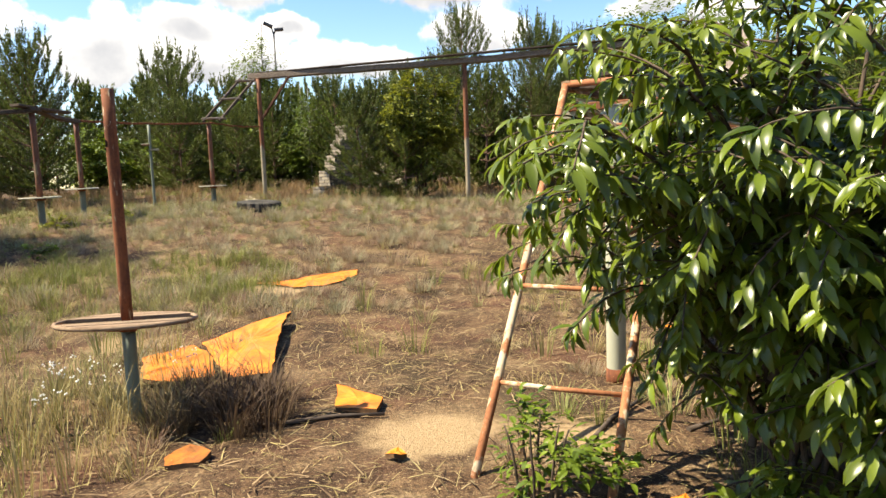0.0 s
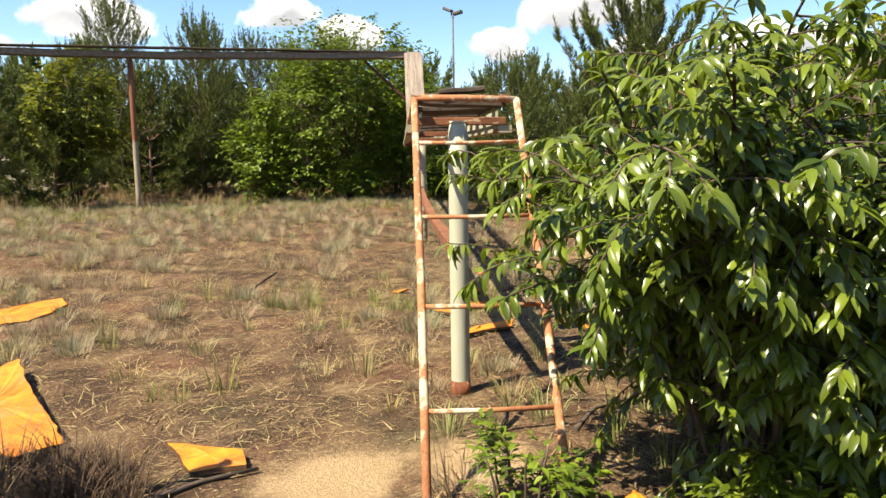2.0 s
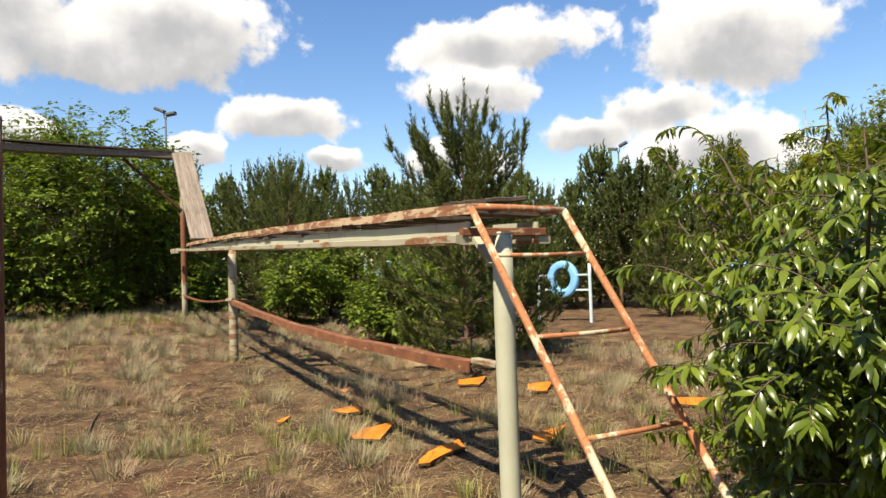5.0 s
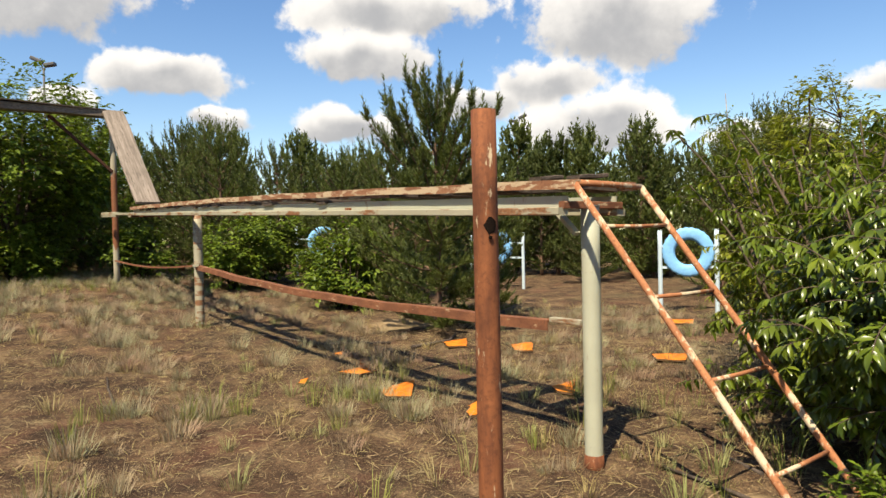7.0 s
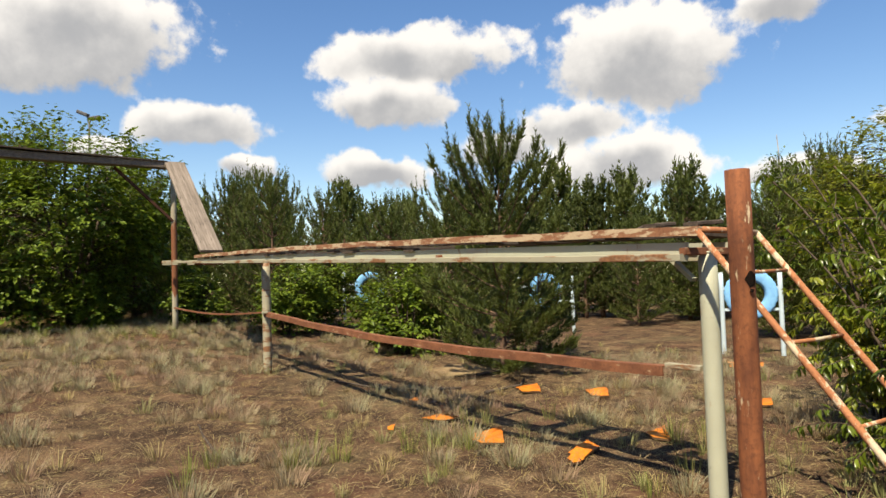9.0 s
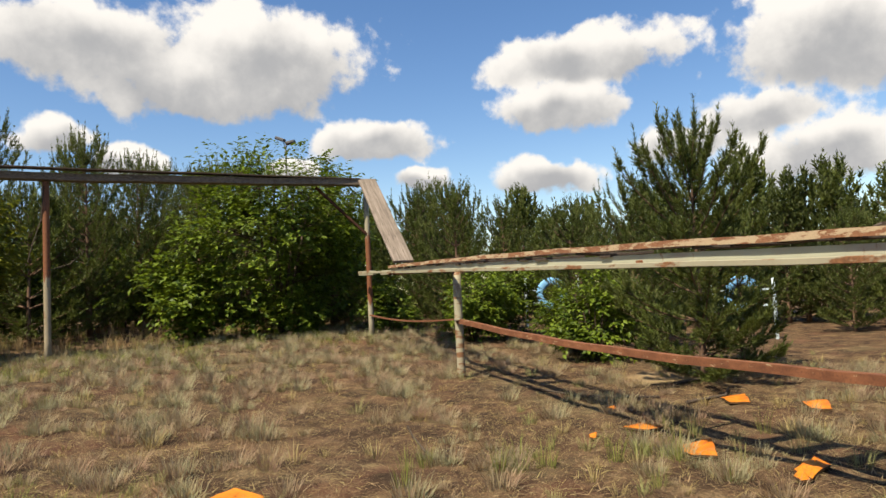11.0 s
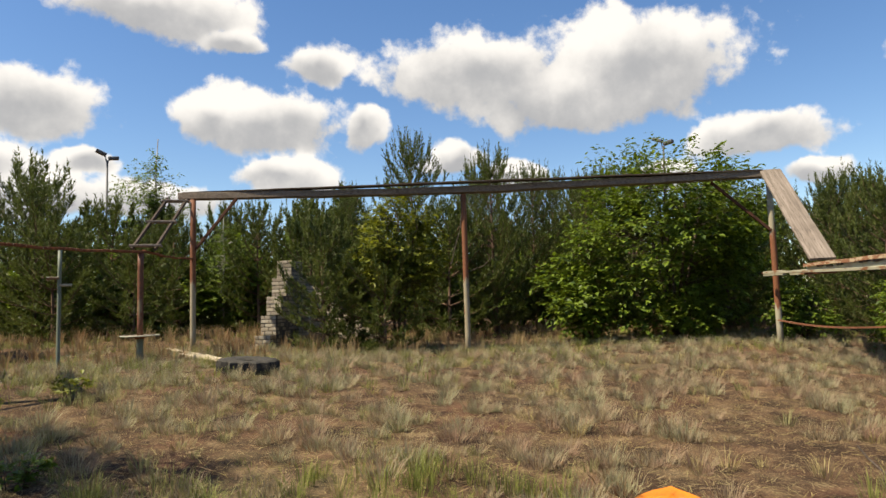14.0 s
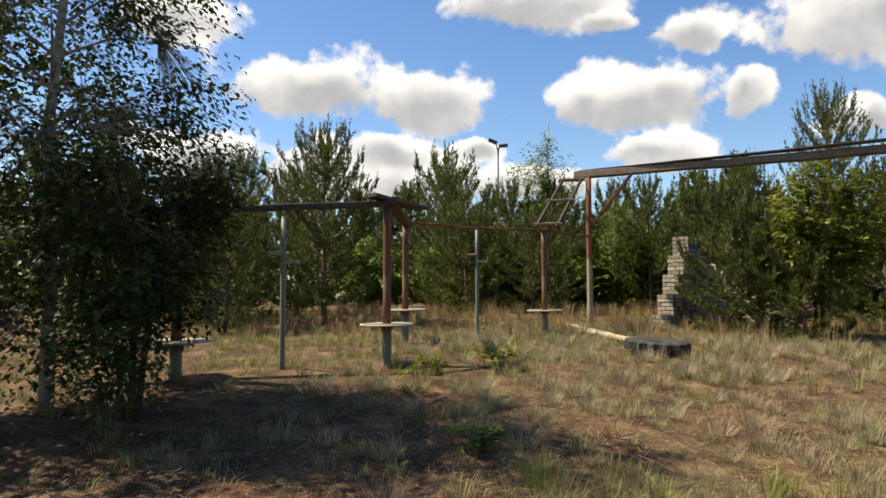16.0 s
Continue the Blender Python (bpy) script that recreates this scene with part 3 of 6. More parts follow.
def walkway():
    x0, y0 = BASE.x, BASE.y
    z0 = ground_at(x0, y0)
    w = thing("raised_walkway", (0, 0, 0), "long raised steel walkway with rusty edges, rotten boards and pale posts", "walkway")
    pipe_post(w, "post", PALE, 1.08, 4.75, z0 - 0.3, 1.80, 0.064, "thick pale grey-green post with a rusty foot")
    Geo().tube([(1.08, 4.75, z0 - 0.05), (1.08, 4.75, z0 + 0.09)], [0.072, 0.066], 16).done("post_foot", RUST, w, "rusted post foot", True)
    p2 = LOW_END.lerp(HIGH_END, 0.575)
    pipe_post(w, "post", PALE_BEAM, 4.82, 12.60, ground_at(4.82, 12.6) - 0.3, p2.z - 0.09, 0.075, "pale cream post")
    pipe_post(w, "post", END_POST, 7.6, 18.45, ground_at(7.6, 18.45) - 0.3, 4.55, 0.072, "tall end pole, rusty in the middle and pale at both ends")
    half = 0.30
    for s in (-1, 1):
        off = ACROSS * (half * s)
        # lower pale channel, deeper at the ladder
        g = Geo()
        a, b = LOW_END + off + ALONG * 0.12 - Vector((0, 0, 0.10)), HIGH_END + off - Vector((0, 0, 0.035))
        g.bar(a - Vector((0, 0, 0.045)), b - ALONG * 0.25 - Vector((0, 0, 0.01)), 0.09, 0.052, bevel=0.1, steps=14, wobble=0.004, seed=3 + s)
        g.done("lower_flange", PALE_BEAM, w, "pale cream painted steel flange")
        Geo().bar(LOW_END.lerp(HIGH_END, 0.885) + off - Vector((0, 0, 0.06)), b - ALONG * 0.22 - Vector((0, 0, 0.03)), 0.08, 0.115, bevel=0.08, steps=4, wobble=0.004, seed=31 + s).done("end_beam", PALE_BEAM, w, "cream painted end beam")
        g = Geo()
        inner = ACROSS * (-0.055 * s)
        g.bar(a + inner + Vector((0, 0, 0.02)), LOW_END.lerp(HIGH_END, 0.80) + off + inner - Vector((0, 0, 0.0)), 0.012, 0.085, steps=14, wobble=0.003, seed=5 + s)
        g.done("web_plate", PALE, w, "grey-green steel web")
        # upper rusty angle iron, bowed where the boards have gone
        g = Geo()
        a, b = LOW_END + off + Vector((0, 0, 0.03)), LOW_END.lerp(HIGH_END, 0.80) + off + Vector((0, 0, 0.055))
        n = 16
        line = [a.lerp(b, i / n) + Vector((0, 0, 0.045 * math.sin(math.pi * i / n) + 0.006 * math.sin(i * 2.3))) for i in range(n + 1)]
        g.sweep(line, [(0.0, -0.03), (0.012, -0.03), (0.012, 0.032), (-0.045 * s, 0.032), (-0.045 * s, 0.022), (0.0, 0.022)] if s > 0 else
                [(0.0, -0.03), (0.0, 0.022), (0.045, 0.022), (0.045, 0.032), (-0.012, 0.032), (-0.012, -0.03)])
        g.done("edge_angle_iron", EDGE_RUST, w, "rusty bowed angle iron")
    rnd = random.Random(8)
    for i in range(24):
        t = 0.015 + 0.765 * i / 24
        if i in (5, 6, 9, 12, 13, 17, 20):
            continue
        c = LOW_END.lerp(HIGH_END, t) + Vector((0, 0, 0.02 + rnd.uniform(-0.012, 0.01)))
        sag = rnd.uniform(-0.02, 0.02)
        Geo().bar(c - ACROSS * 0.285 + Vector((0, 0, sag)), c + ACROSS * 0.285, rnd.uniform(0.16, 0.30), 0.035, bevel=0.12, steps=3, wobble=0.006, seed=i).done("deck_board", DARK_WOOD, w)
    # rotten pieces left on top by the ladder
    for i, (t, s, l) in enumerate(((0.012, 0.02, 0.30), (0.03, -0.10, 0.22), (0.045, 0.12, 0.26))):
        c = LOW_END.lerp(HIGH_END, t) + ACROSS * s + Vector((0, 0, 0.085))
        Geo().bar(c - ACROSS * l / 2, c + ACROSS * l / 2 + Vector((0, 0, 0.02)), 0.12, 0.03, bevel=0.2, steps=3, wobble=0.008, seed=20 + i).done("board_scrap", DARK_WOOD, w)
    for t in (0.0, 0.2, 0.4, 0.575, 0.8, 1.0):
        c = LOW_END.lerp(HIGH_END, t) - Vector((0, 0, 0.10 if t < 0.9 else 0.04))
        if t == 0:
            c += ALONG * 0.13
        Geo().bar(c - ACROSS * 0.3, c + ACROSS * 0.3, 0.05, 0.05, bevel=0.1).done("cross_bar", RAIL_RUST, w)
    # gusset under the low end
    c = LOW_END + ALONG * 0.25
    Geo().bar(c - ACROSS * 0.02 + Vector((0, 0, -0.30)), c + ALONG * 0.25 + Vector((0, 0, -0.1)), 0.05, 0.03).done("gusset", PALE, w)
    # low foot rail between the posts, sagging
    a, m, b = Vector((1.24, 5.10, 0.975)), Vector((4.74, 12.52, 1.20)), Vector((7.53, 18.38, 1.17))
    line = [a.lerp(m, i / 14) - Vector((0, 0, 0.10 * math.sin(math.pi * i / 14) + 0.006 * math.sin(i * 1.9))) for i in range(15)]
    Geo().sweep(line, [(-0.045, -0.07), (-0.033, -0.07), (-0.033, -0.006), (0.045, -0.006), (0.045, 0.006), (-0.045, 0.006)]).done("foot_rail", RAIL_RUST, w, "rusted sagging angle-iron foot rail")
    line = [m.lerp(b, i / 10) - Vector((0, 0, 0.09 * math.sin(math.pi * i / 10))) for i in range(11)]
    Geo().sweep(line, [(-0.025, -0.015), (0.025, -0.015), (0.025, 0.015), (-0.025, 0.015)]).done("foot_rail", RAIL_RUST, w, "thin rusty foot rail")
    Geo().bar((1.11, 4.82, 0.985), (1.235, 5.09, 0.985), 0.06, 0.035, bevel=0.1).done("rail_stub", PALE_BEAM, w, "cream painted rail stub")
    Geo().bar((4.62, 12.45, 1.205), (4.95, 12.75, 1.205), 0.1, 0.04, bevel=0.1).done("rail_bracket", PALE_BEAM, w)
    return w


def ladder():
    w = thing("leaning_ladder", (0.36, 3.2, 0), "rusty leaning steel pipe ladder with flaking cream paint", "ladder")
    o = Vector((0.36, 3.2, 0))
    tl, tr = Vector((0.776, 4.765, 1.945)), Vector((1.338, 4.455, 1.925))
    bl, br = Vector((0.045, 3.245, -0.12)), Vector((0.62, 2.99, -0.12))
    for a, b in ((bl, tl), (br, tr)):
        m = a.lerp(b, 0.5) + Vector((0.004, -0.006, 0))
        Geo().tube([a - o, a.lerp(m, 0.5) - o, m - o, m.lerp(b, 0.55) - o, b - o], 0.0215, 14).done("side_rail", LADDER_RUST, w, smooth=True)
    Geo().tube([tl - o, tl.lerp(tr, 0.5) - o + Vector((0, 0, 0.004)), tr - o], 0.021, 14).done("top_bar", LADDER_RUST, w, "pale rusty top bar", True)
    for z in (1.655, 1.232, 0.795, 0.366):
        a, b = bl.lerp(tl, (z + 0.12) / (tl.z + 0.12)), br.lerp(tr, (z + 0.12) / (tr.z + 0.12))
        Geo().tube([a - o, a.lerp(b, 0.5) - o + Vector((0, 0, -0.005)), b - o], 0.0125, 10).done("rung", LADDER_RUST, w, smooth=True)
    return w


def high_beam():
    """The long timber on three tall posts, with its braces, the plank down to the walkway and the steps up from the discs."""
    w = thing("high_balance_beam", (0.5, 21.0, 0), "long weathered timber balance beam on tall rusty posts", "balance beam")
    o = Vector((0.5, 21.0, 0))
    a, b, c = Vector((-6.55, 23.30, 4.83)), Vector((0.5, 21.02, 4.70)), Vector((7.40, 18.35, 4.72))
    for p, q, n, s in ((a, b, 8, 1), (b, c, 8, 2)):
        Geo().bar(p - o, q - o, 0.30, 0.165, bevel=0.07, steps=n, wobble=0.012, seed=s).done("beam", BEAM_WOOD, w, "grey weathered squared timber")
    Geo().bar(a - o + Vector((0.1, 0, 0.093)), c - o + Vector((-0.1, 0, 0.093)), 0.29, 0.026, steps=22, wobble=0.006, seed=9).done("top_plank", DARK_WOOD, w)
    for i, (x, y, zt) in enumerate(((-6.2, 22.99, 4.72), (0.5, 21.01, 4.60))):
        pipe_post(w, "tall_post", MID_POST, x - o.x, y - o.y, ground_at(x, y) - 0.3, zt, 0.072, "tall post, rust-red above and pale below")
    d = (b - a).normalized()
    Geo().bar(Vector((-6.2, 22.99, 3.35)) - o, Vector((-6.2, 22.99, 4.72)) - o + d * 1.15, 0.07, 0.07, bevel=0.1).done("brace", DARK_RUST, w, "dark rusty diagonal brace")
    d = (b - c).normalized()
    Geo().bar(Vector((7.55, 18.43, 3.35)) - o, Vector((7.55, 18.43, 4.62)) - o + d * 1.35, 0.07, 0.07, bevel=0.1).done("brace", DARK_RUST, w, "dark rusty diagonal brace")
    # a bent dead branch of wire on the middle post
    Geo().tube([Vector((0.5, 20.95, 2.6)) - o, Vector((0.95, 20.9, 2.75)) - o, Vector((1.25, 20.9, 3.05)) - o], [0.012, 0.01, 0.005], 6).done("hanging_wire", DARK_WOOD, w)
    Geo().tube([Vector((0.45, 20.95, 4.5)) - o, Vector((0.36, 20.9, 3.7)) - o, Vector((0.2, 20.9, 3.2)) - o, Vector((0.1, 20.9, 2.8)) - o], [0.01] * 4, 6).done("hanging_wire", DARK_WOOD, w)
    return w


def sloping_plank():
    top, low = Vector((7.42, 18.20, 4.80)), Vector((6.18, 15.50, 2.42))
    w = thing("sloping_plank", tuple(low), "weathered grey wide plank leaning from the beam to the walkway", "plank")
    run = (top - low).normalized()
    face = run.cross(ACROSS).normalized()
    lie = Matrix((ACROSS, face, run)).transposed().to_4x4()
    Geo().bar((0, 0, 0), (0, 0, (top - low).length), 0.48, 0.06, up=(0, 1, 0), bevel=0.12, steps=8, wobble=0.006, seed=4).done("board", GREY_WOOD, w, place=lie)
    for t in (0.18, 0.5, 0.82):
        c = (top - low) * t - Vector((0, 0, 0.06))
        Geo().bar(c - ACROSS * 0.22, c + ACROSS * 0.22, 0.07, 0.04).done("batten", DARK_WOOD, w)
    return w


def disc_pole(x, y, disc_z, top_z, r, disc_r, label, disc_tilt=0.0, broken=False, upper=None):
    z0 = ground_at(x, y)
    w = thing("disc_pole", (x, y, z0), label, "pole", "poles with discs")
    h = disc_z - z0
    pipe_post(w, "foot_pipe", TEAL, 0, 0, -0.3, h - 0.03, r * 1.12, "faded blue-green painted foot", rim=False)
    pipe_post(w, "pipe", upper or DISC_POLE, 0, 0, h - 0.03, top_z - z0, r, "rusty pipe", rim=not broken)
    # the disc: a ring of boards under a rim
    disc = thing("disc", (0, 0, 0), "weathered wooden foot disc on the pole", "disc")
    disc.name = "disc"
    for key in ("category",):
        del disc[key]
    disc.parent = w
    disc.matrix_basis = pose(0, 0, h, disc_tilt, -disc_tilt * 0.5, 20)
    rnd = random.Random(int(x * 10))
    n = 6
    for i in range(n):
        y0, y1 = -disc_r + 2 * disc_r * i / n + 0.006, -disc_r + 2 * disc_r * (i + 1) / n - 0.006
        if broken and i in (2, 3):
            continue
        g = Geo()
        segs = 6
        edge = []
        for j in range(segs + 1):
            yy = y0 + (y1 - y0) * j / segs
            edge.append((math.sqrt(max(disc_r ** 2 - yy ** 2, 0.0004)), yy))
        outline = edge + [(-ex, ey) for ex, ey in reversed(edge)]
        lift = rnd.uniform(-0.006, 0.006)
        k = len(outline)
        g.v = [Vector((ex, ey, lift)) for ex, ey in outline] + [Vector((ex, ey, lift + 0.022)) for ex, ey in outline]
        g.f = [tuple(range(k))[::-1], tuple(range(k, 2 * k))] + [(j, (j + 1) % k, k + (j + 1) % k, k + j) for j in range(k)]
        g.done("disc_board", OLD_DISC if broken else DISC_WOOD, disc)
    if broken:
        # the middle is gone and shows its rusty cross iron
        Geo().bar((-disc_r * 0.9, 0.03, -0.012), (disc_r * 0.9, 0.0, -0.012), 0.07, 0.02).done("cross_iron", RUST, disc, "rusty cross iron")
        Geo().bar((-disc_r * 0.15, -disc_r * 0.6, -0.012), (disc_r * 0.1, disc_r * 0.6, -0.012), 0.07, 0.02).done("cross_iron", RUST, disc, "rusty cross iron")
    ring = [(disc_r * 1.01 * math.cos(a), disc_r * 1.01 * math.sin(a), 0.012) for a in np.linspace(0, 2 * math.pi, 33)]
    Geo().tube(ring, 0.013, 6, cap=False).done("rim", OLD_DISC if broken else PALE, disc, "worn rim", True)
    Geo().tube([(0, 0, -0.05), (0, 0, 0.0)], [r * 1.5, r * 1.9], 14).done("collar", RUST, disc, "rusty collar", True)
    return w


def near_pole():
    w = disc_pole(-1.9, 4.2, 0.605, 1.95, 0.0335, 0.375, "rusted red steel pole with a broken wooden foot disc", -4.5, True, RUST)
    # the rusted-through hole: its inner shade is a near-black patch on the pipe, with a torn rim
    z = 1.645 - ground_at(-1.9, 4.2)
    d = Vector((-1.66, -0.75, 0)).normalized()
    side = Vector((-d.y, d.x, 0))
    g = Geo()
    n, rnd = 14, random.Random(3)
    c = d * 0.0345 + side * 0.010
    rows = 4
    ragged = [rnd.uniform(0.82, 1.15) for _ in range(n)]
    for j in range(rows + 1):
        for i in range(n):
            a, wide = 2 * math.pi * i / n, ragged[i] * j / rows
            u = 0.012 + 0.0165 * math.cos(a) * wide
            g.v.append(d * math.sqrt(0.0346 ** 2 - u * u) + side * u + Vector((0, 0, z + 0.022 * math.sin(a) * wide)))
    g.f = [(j * n + i, j * n + (i + 1) % n, (j + 1) * n + (i + 1) % n, (j + 1) * n + i) for j in range(rows) for i in range(n)]
    k = plain_material("hole_shade", (0.008, 0.006, 0.005), (0.014, 0.009, 0.007), 40, 1.0, 0.0, 0.1)
    hole = g.done("hole_shade_patch", k, w, "dark patch painted as the shaded hole rusted through the pipe")
    Geo().tube([c * 1.03 + side * 0.003 + Vector((0, 0, z - 0.028)), c * 1.04 + Vector((0, 0, z - 0.036))], 0.005, 8).done("pit_shade", k, w)
    return w


def peg_pole(x, y, top_z, label):
    z0 = ground_at(x, y)
    w = thing("peg_pole", (x, y, z0), label, "pole", "poles with pegs")
    pipe_post(w, "pipe", TEAL, 0, 0, -0.3, top_z - z0, 0.037, "thin pale pole")
    h = (top_z - z0)
    for i, (f, ang) in enumerate(((0.70, 0.2), (0.76, 3.3))):
        e = Vector((math.cos(ang), math.sin(ang), 0)) * 0.22
        Geo().bar(Vector((0, 0, h * f)), e + Vector((0, 0, h * f)), 0.09, 0.05, bevel=0.15).done("foot_peg", PALE_BEAM, w, "pale foot peg")
    return w


def disc_course():
    spots = [(-8.61, 14.52, 1.21, 2.98), (-9.36, 17.55, 1.36, 3.03), (-7.05, 20.5, 1.30, 3.10)]
    for (x, y, dz, tz), r in zip(spots, (0.061, 0.061, 0.063)):
        disc_pole(x, y, dz, tz, r, 0.385, "rusty pole with a round wooden foot disc and blue-green foot", 1.0, False)
    peg_pole(-8.37, 19.45, 3.08, "thin faded blue-green pole with two pale foot pegs")
    peg_pole(-9.79, 13.55, 2.75, "thin faded blue-green pole with foot pegs among grass")
    # hidden poles in the shade of the birch
    disc_pole(-10.75, 12.55, 1.05, 2.72, 0.07, 0.43, "shaded blue-green pole with a dark round disc under the birch", 1.0, False)
    peg_pole(-12.3, 12.0, 2.65, "blue-green pole in the shade of the birch")
    w = thing("top_rails", (-8.6, 17.0, 0), "dark sagging top rails of pipe and old timber over the poles", "rail")
    o = Vector((-8.6, 17.0, 0))
    runs = [((-13.2, 11.6, 2.75), (-8.5, 14.55, 3.02), 0.12), ((-8.5, 14.4, 3.05), (-9.36, 17.6, 3.06), 0.13),
            ((-9.4, 17.55, 3.08), (-7.0, 20.55, 3.14), 0.07), ((-7.0, 20.55, 3.16), (-6.2, 22.99, 3.18), 0.06)]
    for a, b, s in runs:
        a, b = Vector(a) - o, Vector(b) - o
        n = 8
        pts = [a.lerp(b, i / n) - Vector((0, 0, 0.05 * math.sin(math.pi * i / n) + 0.01 * math.sin(i * 2.7))) for i in range(n + 1)]
        x, z = s * 0.65, s * 0.35
        Geo().sweep(pts, [(-x, -z * 0.8), (-x * 0.8, -z), (x * 0.8, -z), (x, -z * 0.8), (x, z * 0.8), (x * 0.8, z), (-x * 0.8, z), (-x, z * 0.8)]).done("rail", DARK_WOOD if s > 0.1 else RUST, w)
    # a broken plank across the joint of the near rails
    Geo().bar(Vector((-8.75, 14.2, 3.10)) - o, Vector((-8.3, 15.3, 3.02)) - o, 0.26, 0.05, bevel=0.15, steps=3, wobble=0.01).done("plank", DARK_WOOD, w)
    s = thing("hanging_steps", (-6.8, 21.9, 3.15), "short dark timber steps up to the high beam", "steps")
    a, b = Vector((-0.22, -1.25, 0.05)), Vector((0.2, 1.3, 1.62))
    for side in (-0.24, 0.24):
        Geo().bar(a + Vector((side, 0, 0)), b + Vector((side, 0, 0)), 0.05, 0.08, bevel=0.1).done("stringer", DARK_WOOD, s)
    for t in (0.06, 0.5, 0.94):
        c = a.lerp(b, t)
        Geo().bar(c - Vector((0.33, 0, 0)), c + Vector((0.33, 0, 0)), 0.26, 0.05, bevel=0.15).done("tread", GREY_WOOD, s)


walkway()
ladder()
high_beam()
sloping_plank()
near_pole()
disc_course()

# ---- tyre gates, low tyre, logs, lamp masts ----


def tyre_mesh(g, centre, axis, r, tube, lugs=30, deep=0.06):
    centre, axis = Vector(centre), Vector(axis).normalized()
    u = axis.orthogonal().normalized()
    v = axis.cross(u)
    prof = [(-0.46, -1.0), (-0.66, -0.5), (-0.72, 0.0), (-0.68, 0.6), (-0.55, 0.92), (0.0, 1.0), (0.55, 0.92), (0.68, 0.6), (0.72, 0.0), (0.66, -0.5), (0.46, -1.0), (0.40, -0.94), (0.5, 0.0), (0.3, 0.75), (-0.3, 0.75), (-0.5, 0.0), (-0.40, -0.94)]
    n, k, first = lugs * 2, len(prof), len(g.v)
    for i in range(n):
        a = 2 * math.pi * i / n
        rad = u * math.cos(a) + v * math.sin(a)
        for ax, rr in prof:
            lug = deep * tube if (i % 2 == 0 and rr > 0.55) else 0.0
            g.v.append(centre + axis * ax * tube + rad * (r - tube + rr * tube + lug))
    for i in range(n):
        for j in range(k):
            p, q = first + i * k + j, first + i * k + (j + 1) % k
            p2, q2 = first + ((i + 1) % n) * k + j, first + ((i + 1) % n) * k + (j + 1) % k
            g.f.append((p, q, q2, p2))


def tyre_gate(x0, y0, x1, y1, post_h, tyre_h, r, label):
    z = ground_at((x0 + x1) / 2, (y0 + y1) / 2)
    c = Vector(((x0 + x1) / 2, (y0 + y1) / 2, z))
    w = thing("tyre_gate", tuple(c), label, "tyre gate", "blue tyre gates")
    a, b = Vector((x0, y0, z)) - c, Vector((x1, y1, z)) - c
    d = (b - a).normalized()
    for p in (a, b):
        pipe_post(w, "post", FRAME_BLUE, p.x, p.y, -0.3, post_h, 0.045, "pale blue-white post")
    g = Geo()
    tyre_mesh(g, (0, 0, tyre_h), d.cross(Vector((0, 0, 1))), r, 0.118, 26, 0.12)
    tyre = g.done("tyre", BLUE, w, "light blue painted tractor tyre", True)
    g = Geo()
    axis = d.cross(Vector((0, 0, 1)))
    n = 40
    rows = [(-0.050, r - 0.232), (-0.058, r - 0.14), (-0.036, r - 0.046), (0.036, r - 0.046), (0.058, r - 0.14), (0.050, r - 0.232)]
    for i in range(n):
        turn = 2 * math.pi * i / n
        rad = d * math.cos(turn) + Vector((0, 0, 1)) * math.sin(turn)
        g.v += [Vector((0, 0, tyre_h)) + axis * ax + rad * (rr - 0.004) for ax, rr in rows]
    g.f = [(i * 6 + k, i * 6 + k + 1, ((i + 1) % n) * 6 + k + 1, ((i + 1) % n) * 6 + k) for i in range(n) for k in range(5)]
    g.done("tyre_lining", TYRE, tyre, "black inside of the tyre", True)
    gap = (b - a).length / 2
    for zz in (tyre_h + 0.12, tyre_h - 0.3):
        for s in (-1, 1):
            e = d * s * gap
            Geo().bar(e + Vector((0, 0, zz)), e * (max(r * 0.75, 0.1) / gap) + Vector((0, 0, zz)), 0.04, 0.05).done("bracket", FRAME_BLUE, w)
    return w


def low_tyre():
    x, y = -4.74, 17.05
    w = thing("tractor_tyre", (x, y, ground_at(x, y) + 0.14), "old black tractor tyre lying flat in the grass", "tyre")
    g = Geo()
    tyre_mesh(g, (0, 0, 0), (0.05, -0.06, 1), 0.47, 0.165, 15, 0.45)
    g.done("carcass", TYRE, w, smooth=False)
    return w


def log(a, b, r, label):
    a, b = Vector((*a, ground_at(*a) + r * 0.8)), Vector((*b, ground_at(*b) + r * 0.9))
    w = thing("log", tuple(a), label, "log", "bare logs")
    rnd = random.Random(int(a.x * 100))
    pts = [(b - a) * t + Vector((rnd.uniform(-0.03, 0.03), rnd.uniform(-0.03, 0.03), rnd.uniform(-0.01, 0.01))) for t in np.linspace(0, 1, 8)]
    Geo().tube(pts, [r * rnd.uniform(0.85, 1.1) for _ in pts], 10).done("trunk", LOG_WOOD, w, smooth=True)


